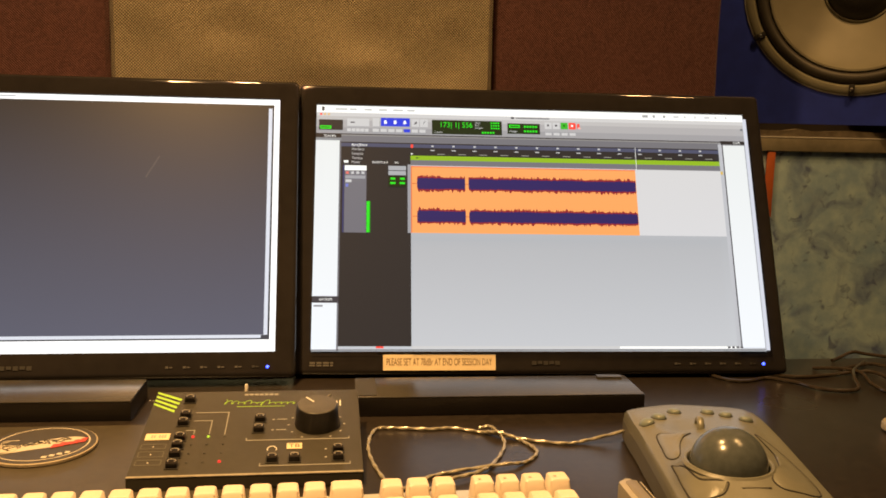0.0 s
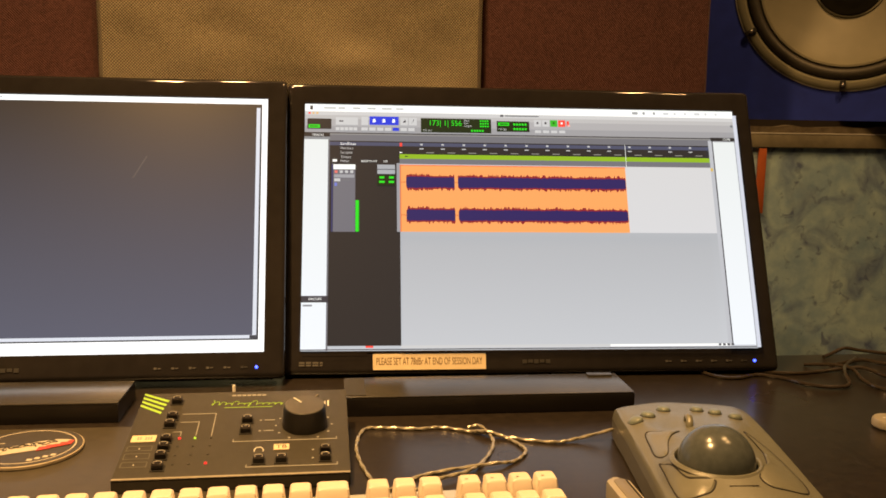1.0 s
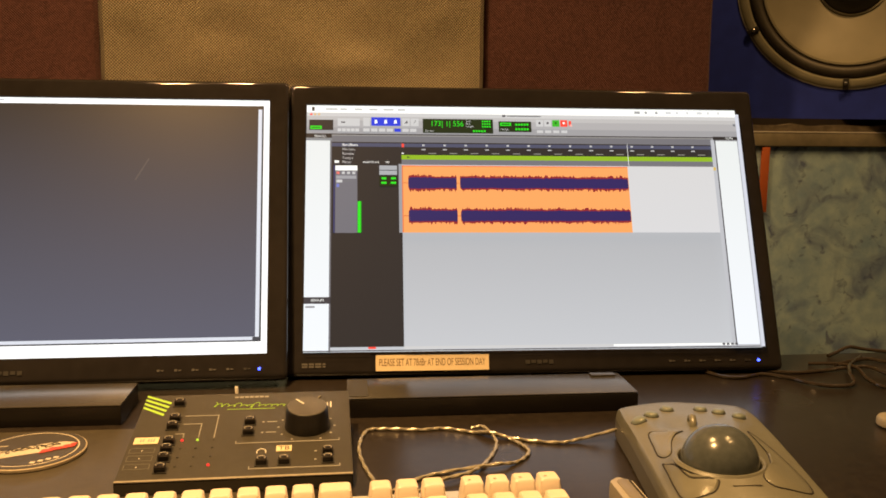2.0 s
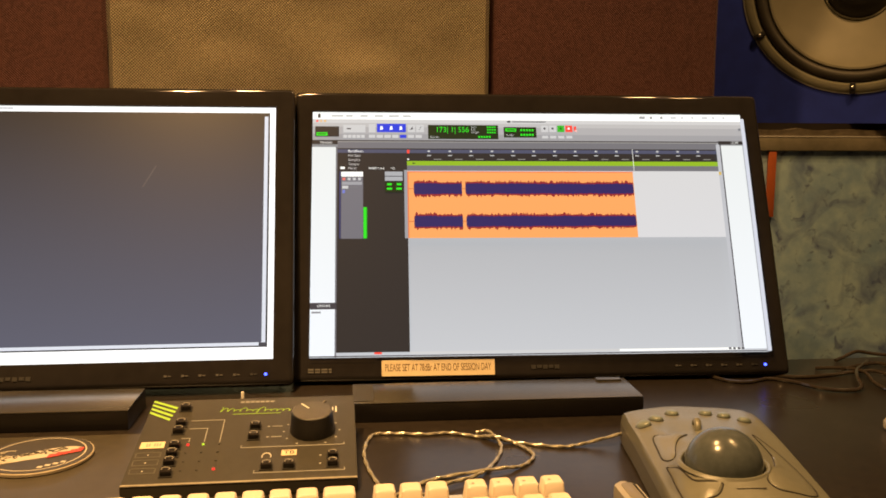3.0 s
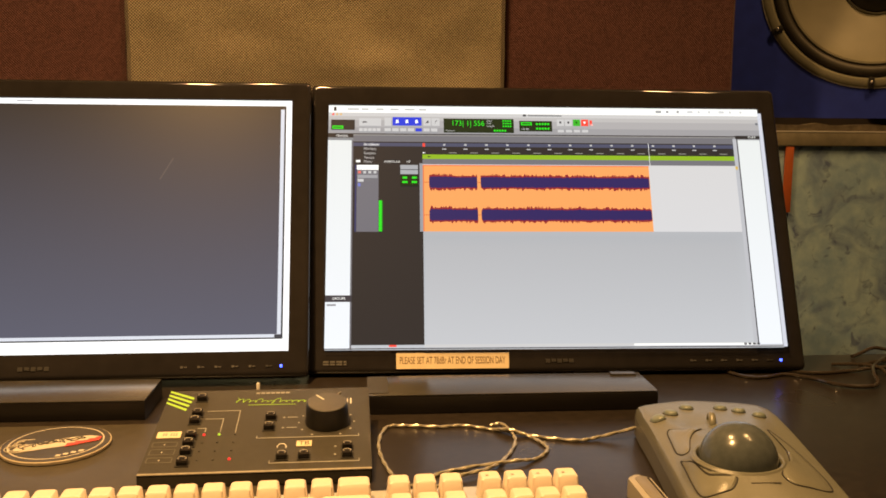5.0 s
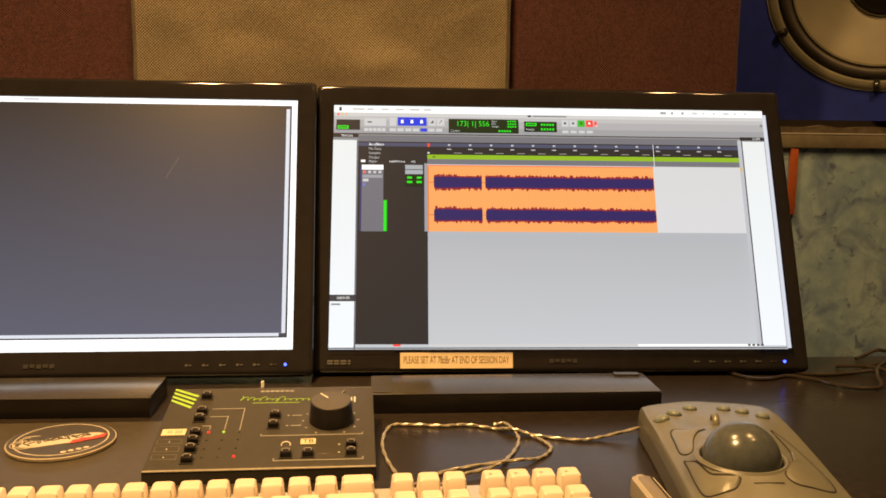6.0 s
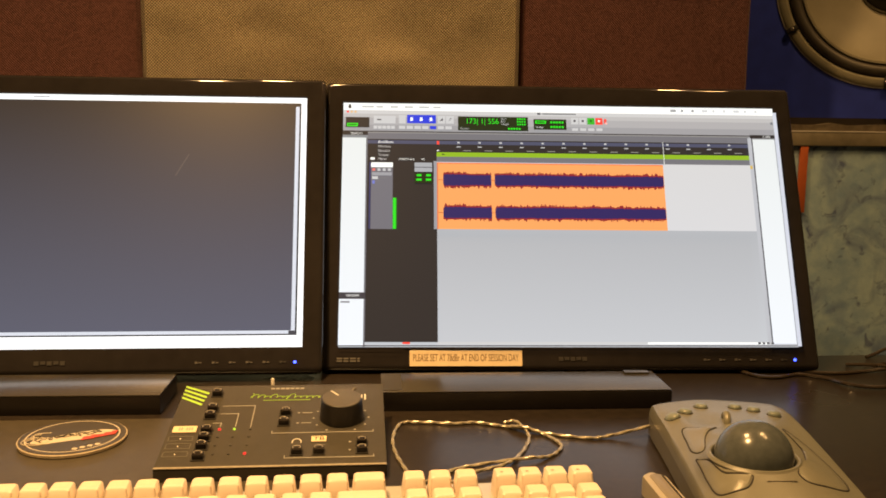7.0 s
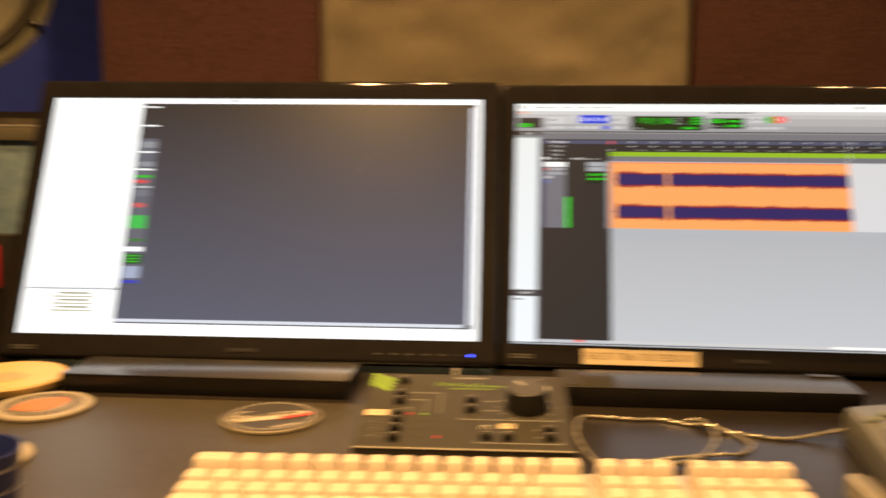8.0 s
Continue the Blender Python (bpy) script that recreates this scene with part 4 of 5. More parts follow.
    lettering("label_print", "TB", 0.0078, INK, tb, Matrix.Translation((0.689 * w, 0.2945 * L, 0.0008)), 1.0)
    arc = [Vector((0.590 * w + 0.0036 * math.cos(a_), 0.268 * L + 0.0046 * math.sin(a_), 0.0003)) for a_ in [math.pi * (1.25 * i / 14 - 0.125) for i in range(15)]]
    part("headphone_mark", tube(arc, 0.0005, 5), PRINT_WHITE, t, "small white headphone mark", S)
    led_red = finish(lathe([(0.0013, 0), (0.0013, 0.0008), (0.0008, 0.0014), (0, 0.0015)], 12), "led", LED_RED)
    led_lime = finish(lathe([(0.0011, 0), (0.0011, 0.0008), (0.0007, 0.0013), (0, 0.0014)], 12), "led", LED_LIME)
    led_off = finish(lathe([(0.0010, 0), (0.0010, 0.0006), (0, 0.0009)], 10), "led", PRINT_GREY)
    led_dim = finish(lathe([(0.0010, 0), (0.0010, 0.0006), (0, 0.0009)], 10), "led", MARK_DIM)
    for r, v in enumerate((0.417, 0.336, 0.247, 0.158)):
        for c, u in enumerate((0.229, 0.297, 0.369)):
            which = led_red if (r, c) in ((0, 0), (3, 2)) else led_lime if (r, c) == (0, 1) else led_dim
            part("led", which, None, t, "lit red indicator" if which is led_red else "lit lime indicator" if which is led_lime else "unlit indicator", at(u, v))
    for v in (0.257, 0.174):
        part("led", led_off, None, t, "unlit indicator", at(0.830, v))
    for k in range(11):                                                    # dots round the knob
        a_ = radians(240 - 30 * k)
        part("scale_dot", led_off, None, t, "", S @ Matrix.Translation((0.786 * w + 0.0235 * math.cos(a_), 0.530 * L + 0.0235 * math.sin(a_), -0.0004)))
    for v in (0.592, 0.474):
        bar(0.600, 0.647, v, v + 0.007, PRINT_GREY)
        bar(0.578, 0.588, v - 0.003, v + 0.009, PRINT_GREY)
    bar(0.882, 0.887, 0.76, 0.81, PRINT_WHITE)
    bar(0.897, 0.904, 0.745, 0.815, PRINT_WHITE)
    # lead out of the back, with a white plug sleeve
    part("plug_sleeve", lathe([(0.0016, 0), (0.0016, 0.0110), (0.0012, 0.0118), (0, 0.0118)], 14), PRINT_WHITE, t, "white plug sleeve", Matrix.Translation((0.43 * w, d - 0.0038, 0.0285)))
    for u in (0.05, 0.95):
        for y in (0.012, d - 0.012):
            part("rubber_foot", lathe([(0.005, -0.0002), (0.005, 0.0015), (0, 0.0015)], 14), RUBBER, t, "", Matrix.Translation((u * w, y, 0.0002)))
    return t


console()


def keyboard():
    """Ivory full-size keyboard in a clear grey tray."""
    u = 0.01905
    t = thing("keyboard", pose(-0.2236, -0.3624, DESK_Z + MAT_TOP, 0, 0, 3.77), "ivory full-size computer keyboard in a clear plastic tray", "keyboard")
    depth = 6.35 * u
    top = 0.0244
    bm = prism(rounded(23 * u + 0.008, depth + 0.012, 0.006, 4, 11.5 * u - 0.002, -depth / 2 + 0.006), 0.001, 0.0080, 0.001)
    part("tray", bm, TRAY, t, "clear grey plastic tray")
    part("plate", slab(0.0, 23 * u - 0.003, -depth + 0.004, 0.004, 0.0060, 0.0075), KEY_WHITE, t, "ivory base plate")
    cache = {}

    def key_mesh(wu, hu):
        if (wu, hu) not in cache:
            w, h = wu * u - 0.0012, hu * u - 0.0012
            bm = bmesh.new()
            lv = []
            for (f, z, yo) in ((0.0, -0.0040, 0.0), (0.0005, 0.002, 0.0), (0.0016, 0.0112, 0.0006), (0.0024, 0.0122, 0.0008)):
                lv.append([bm.verts.new((x, y + yo, z)) for x, y in rounded(w - 2 * f, h - 2 * f, 0.0016 if f < 0.002 else 0.0024, 3, w / 2, -h / 2)])
            n = len(lv[0])
            for a, b in zip(lv, lv[1:]):
                for i in range(n):
                    bm.faces.new((a[i], a[(i + 1) % n], b[(i + 1) % n], b[i]))
            cen = [bm.verts.new((w / 2 + (v.co.x - w / 2) * 0.45, -h / 2 + 0.0008 + (v.co.y + h / 2 - 0.0008) * 0.45, 0.0114)) for v in lv[-1]]
            for i in range(n):
                bm.faces.new((lv[-1][i], lv[-1][(i + 1) % n], cen[(i + 1) % n], cen[i]))
            bm.faces.new(cen)
            cache[(wu, hu)] = finish(bm, "key", KEY_WHITE)
        return cache[(wu, hu)]

    def key(x, row, wu=1.0, hu=1.0, mark=False):
        y = 0.0016 - row * u - (0.0052 if row > 0 else 0)
        tilt = {0: 0.0, 1: -0.0034, 2: -0.0048, 3: -0.0058, 4: -0.0064, 5: -0.0066}[row]
        k = part("key", key_mesh(wu, hu), None, t, "", Matrix.Translation((x * u - 0.0024, y, top - 0.0122 + tilt)))
        if mark:
            part("key_mark", slab(0.0058, 0.0078, -0.0085, -0.0070, 0.01165, 0.0119), PRINT_GREY, k, "tiny dark symbol")
        return k

    x = 0.0
    for wu in [1.67] + [0.995] * 12 + [1.39]:
        key(x, 0, wu)
        x += wu
    for x in (15.5, 16.5, 17.5):
        key(x, 0)
    for x in (19, 20, 21, 22):
        key(x, 0, mark=True)
    lay = {1: [1] * 13 + [2], 2: [1.5] + [1] * 12 + [1.5], 3: [1.75] + [1] * 11 + [2.25], 4: [2.25] + [1] * 10 + [2.75], 5: [1.5, 1.25, 1.5, 6.5, 1.5, 1.25, 1.5]}
    for r, ws in lay.items():
        x = 0.0
        for wu in ws:
            key(x, r, wu)
            x += wu
    for r in (1, 2):
        for x in (15.5, 16.5, 17.5):
            key(x, r)
    key(16.5, 4)
    for x in (15.5, 16.5, 17.5):
        key(x, 5)
    for r in (1, 2, 3, 4, 5):
        for x in (19, 20, 21, 22):
            if r == 5 and x in (19, 20):
                continue
            if r == 5 and x == 22:
                continue
            key(x, r, 1.0, 2.0 if (r == 4 and x == 22) else 1.0)
    key(19, 5, 2.0)
    for fx in (1.0, 21.5):
        part("rubber_foot", slab(fx * u, fx * u + 0.012, -0.012, -0.004, 0.0, 0.0012), RUBBER, t)
    return t


keyboard()


# trackball: the shell is a soft hill round the ball's socket
TB = Vector((0.3195, -0.3695, 0.0))
TB_OUT = [(-0.0275, 0.1640), (-0.0200, 0.1725), (0.0000, 0.1800), (0.0240, 0.1855), (0.0510, 0.1815), (0.0800, 0.1745), (0.0925, 0.1600), (0.0890, 0.1110), (0.0823, 0.0594), (0.0757, 0.0112), (0.0705, -0.0299), (0.0620, -0.0750), (0.0300, -0.0900), (-0.0200, -0.0880), (-0.0440, -0.0700), (-0.0443, -0.0276), (-0.0426, -0.0088), (-0.0375, 0.0517), (-0.0322, 0.1057)]


def trackball():
    t = thing("trackball", pose(TB.x, TB.y, DESK_Z), "grey trackball mouse with a large dark glossy ball", "trackball")
    ball_z = 0.0461
    curve = glide([(x, y, 0) for x, y in TB_OUT], 10, True)
    N = 120
    angs = sorted((math.atan2(p.y, p.x), p.length) for p in curve)
    aa, rr = np.array([a for a, _ in angs]), np.array([r for _, r in angs])
    aa, rr = np.concatenate([aa - 2 * math.pi, aa, aa + 2 * math.pi]), np.concatenate([rr, rr, rr])

    def reach(a):
        return float(np.interp(a, aa, rr))

    def height(x, y):
        """Top of the shell over a place in plan."""
        a, r = math.atan2(y, x), math.hypot(x, y)
        R = reach(a)
        s = max(0.0, min(1.0, (r - 0.0300) / (R - 0.0300)))
        rim = 0.0255 + 0.0025 * math.sin(a)
        hollow = 0.0062 * math.exp(-(((x - 0.006) / 0.016) ** 2 + ((y - 0.098) / 0.018) ** 2))
        return rim + (0.0460 - rim) * (1 - s) ** 1.15 - hollow + 0.0012 * math.exp(-((s - 0.93) / 0.05) ** 2)

    bm = bmesh.new()
    rings = []
    for k, (f, dz) in enumerate(((1.0, None), (1.0, None), (0.985, -0.0035), (0.955, -0.0006), (0.90, 0), (0.8, 0), (0.7, 0), (0.6, 0), (0.5, 0), (0.4, 0), (0.3, 0), (0.2, 0), (0.1, 0), (0.03, 0), (0.0, -0.0015), (-0.04, -0.006))):
        ring = []
        for i in range(N):
            a = -math.pi + 2 * math.pi * i / N
            R = reach(a)
            r = 0.0300 + f * (R - 0.0300)
            x, y = r * math.cos(a), r * math.sin(a)
            z = (0.002, height(x, y) - 0.010)[k] if dz is None else height(x, y) + dz
            if f < 0:
                r = 0.0284
                x, y, z = r * math.cos(a), r * math.sin(a), 0.0400
            ring.append(bm.verts.new((x, y, z)))
        rings.append(ring)
    for k, (a, b) in enumerate(zip(rings, rings[1:])):
        for i in range(N):
            f = bm.faces.new((a[i], a[(i + 1) % N], b[(i + 1) % N], b[i]))
            f.material_index = 1 if k == 0 else 0
    bm.faces.new(rings[0][::-1])
    me = finish(bm, "shell", [BODY_GREY, BODY_SIDE])
    part("shell", me, None, t, "grey plastic shell with dark lower side")
    bm = bmesh.new()
    bmesh.ops.create_uvsphere(bm, u_segments=64, v_segments=40, radius=0.0275)
    part("ball", bm, BALL, t, "dark glossy ball", Matrix.Translation((0, 0, ball_z - 0.003)))
    part("socket_ring", lathe([(0.0330, 0.0445), (0.0312, 0.0463), (0.0296, 0.0462), (0.0287, 0.0448), (0.0283, 0.0420)], 64), BODY_GREY, t, "raised collar round the ball")

    def seam(pts, closed=True, r=0.00062):
        P = glide([(x, y, 0) for x, y in pts], 8, closed)
        for p in P:
            p.z = height(p.x, p.y) + 0.0001
        part("seam", tube(P, r, 6, closed=closed), GROOVE, t, "dark seam round a button")

    def pad(pts, rise, name="button", label="large grey thumb button", mat=BUTTON_GREY):
        """A button that fills an outline and swells a little above the shell."""
        P = glide([(x, y, 0) for x, y in pts], 6, True)
        c = sum(P, Vector()) / len(P)
        bm = bmesh.new()
        rings = []
        steps = ((0.97, 0.0001), (0.92, 0.0010), (0.6, rise), (0.3, rise * 0.9)) if rise < 0.003 else ((1.0, 0.0), (0.96, 0.45 * rise), (0.86, 0.72 * rise), (0.66, 0.90 * rise), (0.36, rise))
        for f, dz in steps:
            rings.append([bm.verts.new((c.x + (p.x - c.x) * f, c.y + (p.y - c.y) * f, height(c.x + (p.x - c.x) * f, c.y + (p.y - c.y) * f) + dz)) for p in P])
        for a, b in zip(rings, rings[1:]):
            for i in range(len(P)):
                bm.faces.new((a[i], a[(i + 1) % len(P)], b[(i + 1) % len(P)], b[i]))
        bm.faces.new(rings[-1])
        part(name, bm, mat, t, label)

    upper_left = [(-0.0226, 0.0877), (-0.0123, 0.0755), (0.0016, 0.0784), (-0.0153, 0.0552), (-0.0267, 0.026), (-0.031, 0.0378), (-0.0284, 0.0586)]
    lower_left = [(-0.034, 0.0213), (-0.0329, 0.0103), (-0.0292, -0.0183), (-0.0167, -0.0302), (-0.0138, -0.0333), (-0.0216, -0.0408), (-0.0361, -0.0347), (-0.0374, -0.0106)]
    right_side = [(0.0196, -0.0284), (0.0325, -0.0115), (0.0497, 0.0289), (0.0554, 0.0565), (0.058, 0.0828), (0.0622, 0.0561), (0.0629, 0.0204), (0.0604, -0.0181), (0.0485, -0.033), (0.026, -0.0377)]
    for q, rise in ((upper_left, 0.0018), (lower_left, 0.0003), (right_side, 0.0016)):
        seam(q)
        pad(q, rise)
    for x, y, ang in ((-0.0212, 0.1191, 30), (-0.0063, 0.132, 25), (0.0136, 0.1495, 10), (0.0438, 0.1485, -8), (0.0566, 0.1388, -20), (0.0695, 0.1256, -40)):
        a = radians(ang)
        pts = [(x + 0.0056 * math.cos(p) * math.cos(a) - 0.0068 * math.sin(p) * math.sin(a), y + 0.0056 * math.cos(p) * math.sin(a) + 0.0068 * math.sin(p) * math.cos(a)) for p in [2 * math.pi * i / 12 for i in range(12)]]
        seam(pts, True, 0.0005)
        pad(pts, 0.0036, "small_button", "small oval grey-green button", SMALL_BUTTON)
    # scroll wheel in its hollow
    W = Matrix.Translation((0.0204, 0.1072, height(0.0204, 0.1072) - 0.0020)) @ Matrix.Rotation(radians(90), 4, "Y") @ Matrix.Rotation(radians(12), 4, "X")
    arch = [(0.0078 + 0.0026 * math.cos(k), 0.0030 * math.sin(k)) for k in [2 * math.pi * i / 14 for i in range(15)]]
    part("scroll_wheel", lathe(arch, 36), BUTTON_GREY, t, "ring-shaped scroll wheel", W)
    part("wheel_hub", lathe([(0, -0.0012), (0.0060, -0.0012), (0.0060, 0.0012), (0, 0.0012)], 24), GROOVE, t, "dark wheel hub", W)
    bm = bmesh.new()
    for i in range(7):
        box(bm, -0.006 + i * 0.0030, -0.0036 + i * 0.0030, -0.0388, -0.0376, height(0.004, -0.0382) + 0.0001, height(0.004, -0.0382) + 0.0004)
    part("maker_mark", bm, BODY_SIDE, t, "faint dark maker mark")
    return t


trackball()


def small_device():
    """Cream edge of a little handset lying beside the trackball."""
    t = thing("handset", pose(0.2620, -0.3660, DESK_Z, 0, 0, 3), "small cream plastic handset with a taupe top and dark slot", "handset")
    part("body", prism(rounded(0.0175, 0.084, 0.007, 5), 0.0, 0.0145, 0.003), CREAM, t, "cream plastic body")
    part("top", prism(rounded(0.0110, 0.077, 0.005, 5, 0.0018), 0.0140, 0.0150, 0.0005), TAUPE, t, "taupe top plate")
    part("slot", slab(0.0056, 0.0068, -0.034, 0.034, 0.0147, 0.0156), GROOVE, t, "dark slot")
    return t


small_device()


def cable(name, pts, r, mat, label, twist=0.0, flat=0.0, per=10):
    P = glide([(x, y, DESK_Z + z) for x, y, z in pts], per)
    return tagged(part(name, tube(P, r, 8, twist=twist, flat=flat), mat), label, "cable")


R1 = 0.0015
cable("cable", [(0.300, -0.210, 0.012), (0.293, -0.2078, 0.010), (0.2583, -0.2112, 0.003), (0.2368, -0.2148, R1), (0.2031, -0.2041, R1), (0.1790, -0.1934, 0.003), (0.1647, -0.1842, R1), (0.1397, -0.1731, R1), (0.1185, -0.1756, R1),
                (0.0873, -0.1719, R1), (0.0690, -0.1755, R1), (0.0621, -0.2142, R1), (0.0656, -0.2530, R1), (0.0754, -0.2939, R1), (0.084, -0.330, R1)],
      R1, CABLE_GOLD, "thin gold-grey braided cable curled on the desk", 0.42, 0.16, 16)
cable("cable", [(0.1640, -0.1790, 0.003), (0.1755, -0.1815, 0.0052), (0.1830, -0.2106, R1), (0.1705, -0.2499, R1), (0.1521, -0.2795, 0.0035), (0.1275, -0.2956, 0.004), (0.100, -0.318, 0.002), (0.07, -0.335, R1)],
      R1, CABLE_GOLD, "thin gold-grey braided cable looped under the keyboard", 0.42, 0.16, 16)
cable("cable", [(0.1690, -0.1880, 0.003), (0.1811, -0.1963, 0.0052), (0.1977, -0.2053, R1), (0.2068, -0.2249, R1), (0.2067, -0.2382, R1), (0.1934, -0.2568, R1), (0.1726, -0.2672, 0.004), (0.1295, -0.2753, R1), (0.1055, -0.2893, R1), (0.08, -0.318, R1)],
      R1, CABLE_GOLD, "thin gold-grey braided cable crossing another on the desk", 0.42, 0.16, 16)
for pts, r in (
        ([(0.452, -0.004, 0.0021), (0.466, -0.026, 0.0021), (0.486, -0.031, 0.0021), (0.516, -0.020, 0.0021), (0.539, -0.037, 0.0024), (0.552, -0.060, 0.0030), (0.574, -0.071, 0.0030), (0.597, -0.066, 0.0040), (0.607, -0.040, 0.0090), (0.628, -0.004, 0.0070), (0.669, 0.044, 0.0030)], 0.0021),
        ([(0.500, 0.000, 0.0020), (0.555, -0.015, 0.0020), (0.593, -0.009, 0.0020), (0.625, -0.005, 0.0040), (0.649, -0.008, 0.0050), (0.660, -0.034, 0.0030), (0.690, -0.060, 0.0020)], 0.0020),
        ([(0.590, 0.020, 0.0020), (0.616, 0.004, 0.0060), (0.629, -0.016, 0.0070), (0.624, -0.050, 0.0030), (0.632, -0.078, 0.0020), (0.680, -0.105, 0.0020)], 0.0020),
        ([(0.612, 0.000, 0.0060), (0.643, 0.018, 0.0050), (0.670, 0.030, 0.0040), (0.694, 0.014, 0.0030), (0.750, 0.000, 0.0022)], 0.0022),
        ([(0.632, 0.052, 0.0022), (0.646, 0.060, 0.0040), (0.668, 0.070, 0.0080), (0.690, 0.070, 0.0050), (0.730, 0.060, 0.0022)], 0.0022)):
    cable("cable", pts, r, CABLE_DARK, "dark glossy cable lying across the back of the desk")


def coaster(x, y, rz, kind):
    label = {"signature": "round black coaster with a cream and red printed design", "rings": "round pale coaster with rings and an orange centre",
             "plain": "round pale board coaster with concentric rings"}[kind]
    R = 0.0446
    t = thing("coaster", pose(x, y, DESK_Z + MAT_TOP, 0, 0, rz), label, "coaster", group="coasters on the desk")
    part("board", lathe([(0, 0.0003), (R - 0.0008, 0.0003), (R, 0.0010), (R, 0.0030), (R - 0.0006, 0.0035), (0, 0.0035)], 72), CORK, t, "pale board disc")
    z = 0.0036
    if kind == "signature":
        part("print", lathe([(R - 0.0012, z), (R - 0.0014, z + 0.0003), (0, z + 0.0003)], 72), COASTER_BLACK, t, "black printed face")
        part("ring_line", lathe([(R - 0.0072, z + 0.0004), (R - 0.0066, z + 0.0006), (R - 0.0060, z + 0.0004)], 72), COASTER_WHITE, t, "cream ring line")
        band = [(-0.0190, -0.0200), (-0.0060, -0.0150), (0.0120, -0.0080), (0.0270, -0.0010), (0.0335, 0.0050), (0.0335, 0.0120), (0.0220, 0.0150), (0.0080, 0.0110), (-0.0070, 0.0030), (-0.0200, -0.0040), (-0.0290, -0.0110), (-0.0290, -0.0180)]
        part("cream_shape", prism([(p.x, p.y) for p in glide([(a, b, 0) for a, b in band], 5, True)], z + 0.0003, z + 0.0006), COASTER_WHITE, t, "cream brush shape")
        for i in range(5):                                                 # five uneven red blocks in a slanting row
            x, y, h = 0.0100 + 0.0050 * i, -0.0100 + 0.0030 * i, (0.0090, 0.0105, 0.0080, 0.0095, 0.0110)[i]
            part("red_shape", prism([(x, y - 0.2 * h), (x + 0.0047, y - 0.2 * h + 0.0020), (x + 0.0052, y + 0.75 * h + 0.0010), (x + 0.0024, y + 0.82 * h), (x + 0.0003, y + 0.70 * h)], z + 0.0007, z + 0.0010), COASTER_RED, t, "red printed block")
        scrawl = []
        for i in range(141):
            f = i / 140
            tall = 0.0085 if f < 0.22 else 0.0034 + 0.0022 * math.sin(f * 31.0)
            wob = 0.50 if f < 0.22 else 0.62
            scrawl.append(Vector((-0.0290 + 0.050 * f + 0.0028 * math.sin(i * wob), -0.0100 + 0.020 * f + tall * math.cos(i * wob * (0.36 if f < 0.22 else 0.8)), z + 0.0009)))
        part("scrawl", tube(scrawl, 0.00040, 5), COASTER_BLACK, t, "black flowing line")
        for q in (0.0062, 0.0094):
            loop = [Vector((-0.0270 + q * 1.15 * math.cos(k), -0.0135 + q * math.sin(k), z + 0.0007)) for k in [2 * math.pi * i / 24 for i in range(24)]]
            part("loop", tube(loop, 0.00042, 5, closed=True), COASTER_WHITE, t, "cream loop")
        for i in range(3):
            fan = [Vector((-0.0270, -0.0130, z + 0.0006)), Vector((-0.0330, -0.0060 + 0.0050 * i, z + 0.0006)), Vector((-0.0345 + 0.0070 * i, 0.0010 + 0.0035 * i, z + 0.0006))]
            part("whisker", tube(glide(fan, 6), 0.00030, 4), COASTER_WHITE, t, "thin cream line")
        bm = bmesh.new()
        for i in range(4):
            box(bm, 0.0090 + i * 0.0052, 0.0130 + i * 0.0052, -0.0330 + i * 0.0034, -0.0290 + i * 0.0034, z + 0.0003, z + 0.0006)
        part("small_print", bm, COASTER_WHITE, t, "tiny cream printing")
    else:
        part("print", lathe([(R - 0.0012, z), (R - 0.0014, z + 0.0003), (0, z + 0.0003)], 72), COASTER_TAN, t, "tan printed face")
        for r in (0.0410, 0.0380, 0.0345, 0.0315, 0.0285, 0.0255):
            part("ring_line", lathe([(r - 0.0007, z + 0.0004), (r, z + 0.0006), (r + 0.0007, z + 0.0004)], 64), INK if r < 0.035 else COASTER_WHITE, t, "thin printed ring line")
        if kind == "rings":
            blob = [(-0.0200, -0.0180), (0.0040, -0.0200), (0.0160, -0.0070), (0.0190, 0.0140), (0.0050, 0.0200), (-0.0120, 0.0130), (-0.0210, -0.0020)]
            part("orange_shape", prism([(p.x, p.y) for p in glide([(a, b, 0) for a, b in blob], 5, True)], z + 0.0006, z + 0.0009), COASTER_ORANGE, t, "orange printed centre")
    return t


coaster(-0.2140, -0.2115, 2, "signature")
coaster(-0.4380, -0.2040, 10, "rings")
coaster(-0.4200, -0.3400, 0, "plain")


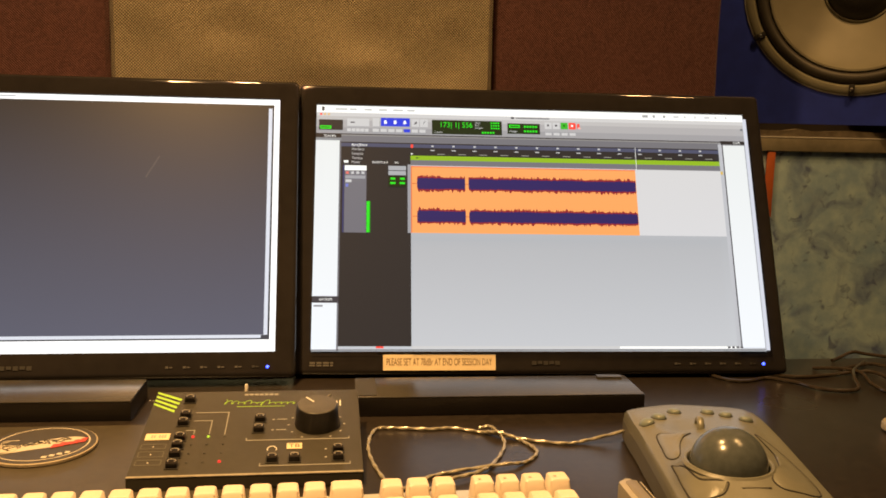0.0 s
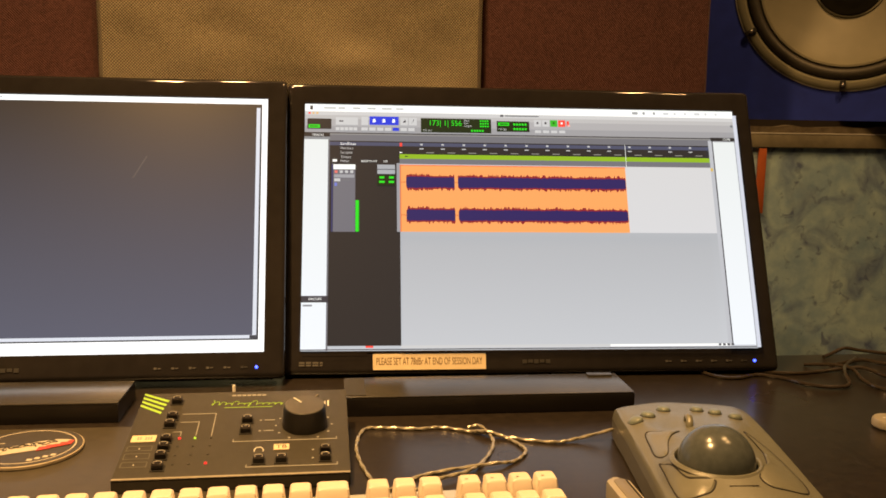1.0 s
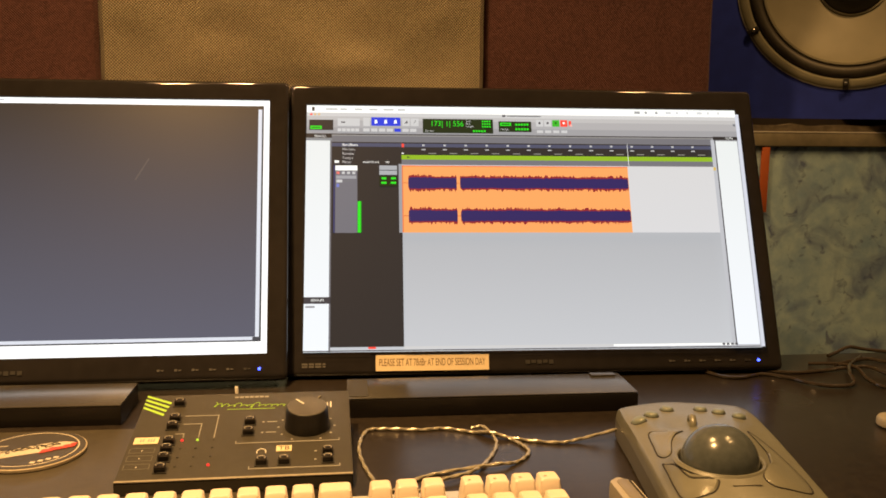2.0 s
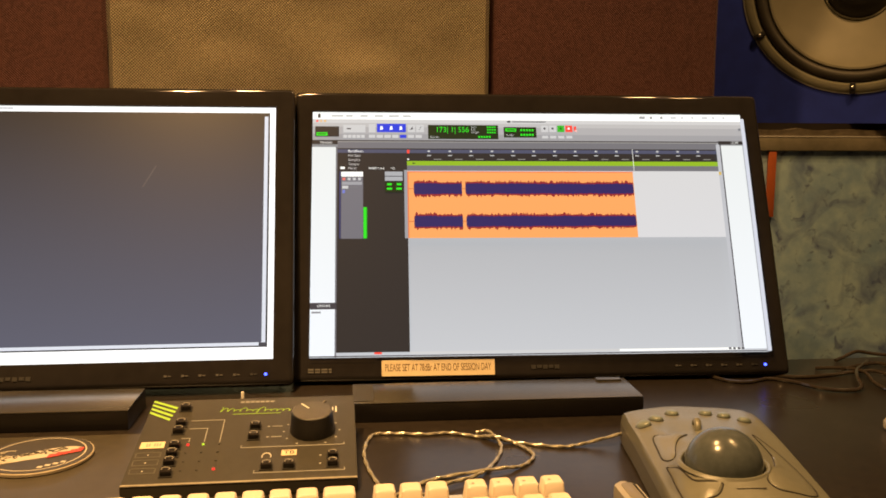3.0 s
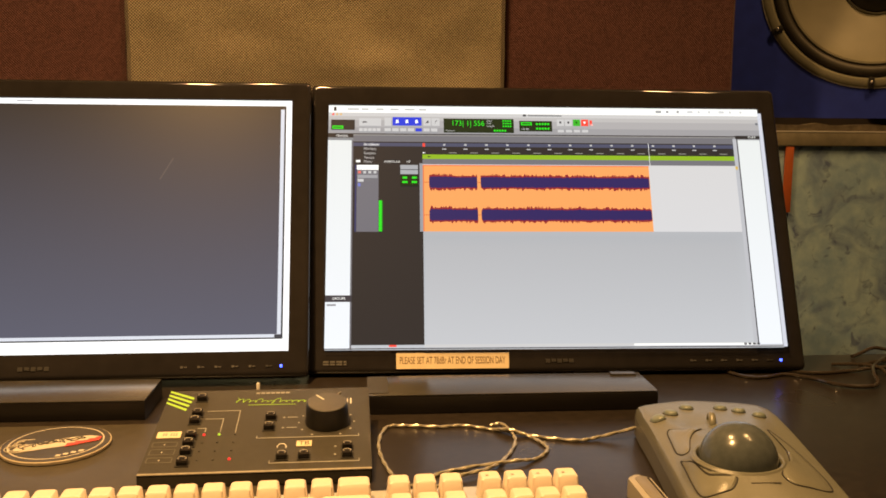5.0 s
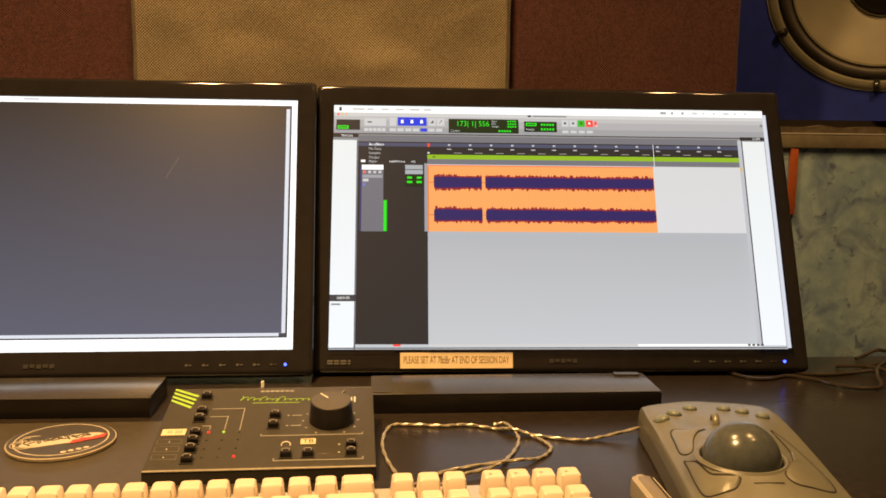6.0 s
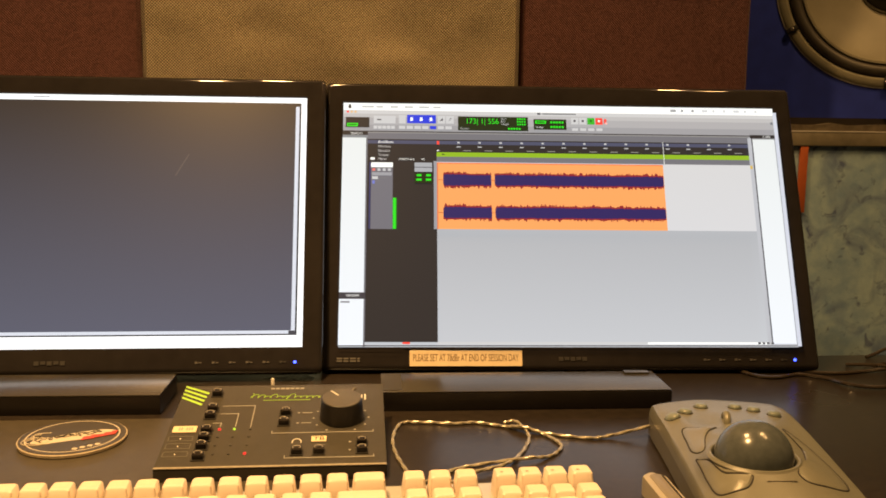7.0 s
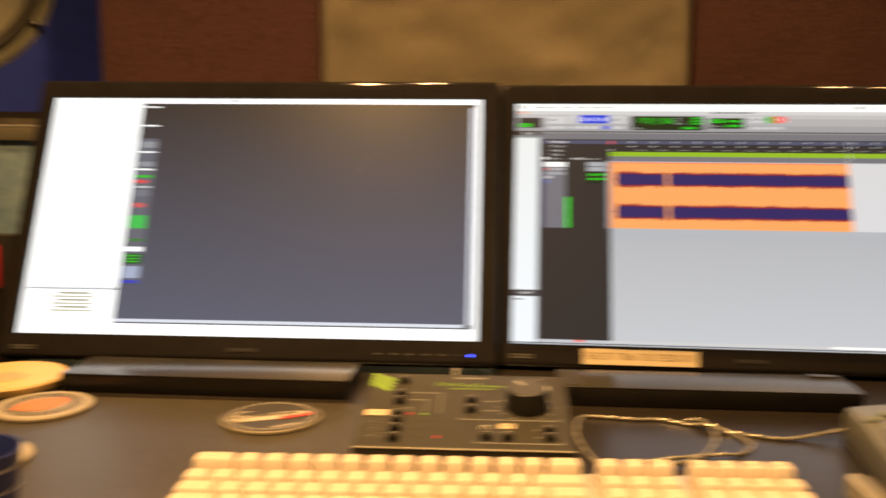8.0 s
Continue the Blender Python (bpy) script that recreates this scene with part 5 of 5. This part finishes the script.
def dish():
    t = thing("dish", pose(-0.5150, -0.1360, DESK_Z), "pale yellow shallow round plastic dish", "dish")
    part("bowl", lathe([(0, 0.0002), (0.048, 0.0002), (0.055, 0.003), (0.0575, 0.010), (0.0565, 0.0118), (0.0545, 0.0110), (0.036, 0.0100), (0.018, 0.0092), (0, 0.0090)], 64), YELLOW_DISH, t)
    part("centre", lathe([(0.0175, 0.0096), (0.0165, 0.0106), (0, 0.0104)], 40), material("tan_centre", (0.62, 0.45, 0.24), 0.5, var=0.2), t, "tan centre disc")
    return t


dish()


def cup():
    t = thing("cup", pose(-0.3470, -0.4480, DESK_Z + MAT_TOP), "navy blue plastic cup with pale printed lines", "cup")
    part("body", lathe([(0, 0.0003), (0.024, 0.0003), (0.026, 0.002), (0.031, 0.050), (0.0318, 0.052), (0.0305, 0.0522), (0.029, 0.047), (0.025, 0.008), (0, 0.007)], 48), BLUE_CUP, t)
    for z in (0.026, 0.041):
        r = 0.026 + 0.005 * (z - 0.002) / 0.048 + 0.0003
        part("printed_line", lathe([(r, z), (r + 0.00012, z + 0.0012)], 48), PRINT_WHITE, t, "pale printed line")
    return t


cup()


def charger():
    t = thing("equipment_case", pose(-0.692, 0.008, DESK_Z, 0, 0, 2.2), "black equipment case with a red front panel", "equipment case")
    part("case", slab(-0.10, 0.1050, -0.012, 0.012, 0.0, 0.140, 0.003), MATT_BLACK, t, "matt black case")
    part("panel", slab(-0.09, 0.0890, -0.0155, -0.0115, 0.078, 0.1290, 0.001), RED_PANEL, t, "bright red panel")
    return t


charger()


def pebble():
    t = thing("knob_cap", pose(0.5680, -0.1890, DESK_Z), "round cream plastic cap lying on the desk", "cap")
    part("cap", lathe([(0, 0.0002), (0.0150, 0.0002), (0.0165, 0.002), (0.0165, 0.007), (0.0150, 0.0092), (0.0110, 0.0100), (0, 0.0100)], 40), CREAM, t)
    part("mark", slab(-0.008, -0.002, -0.0008, 0.0008, 0.0100, 0.0104), PRINT_WHITE, t, "pale mark")
    return t


pebble()
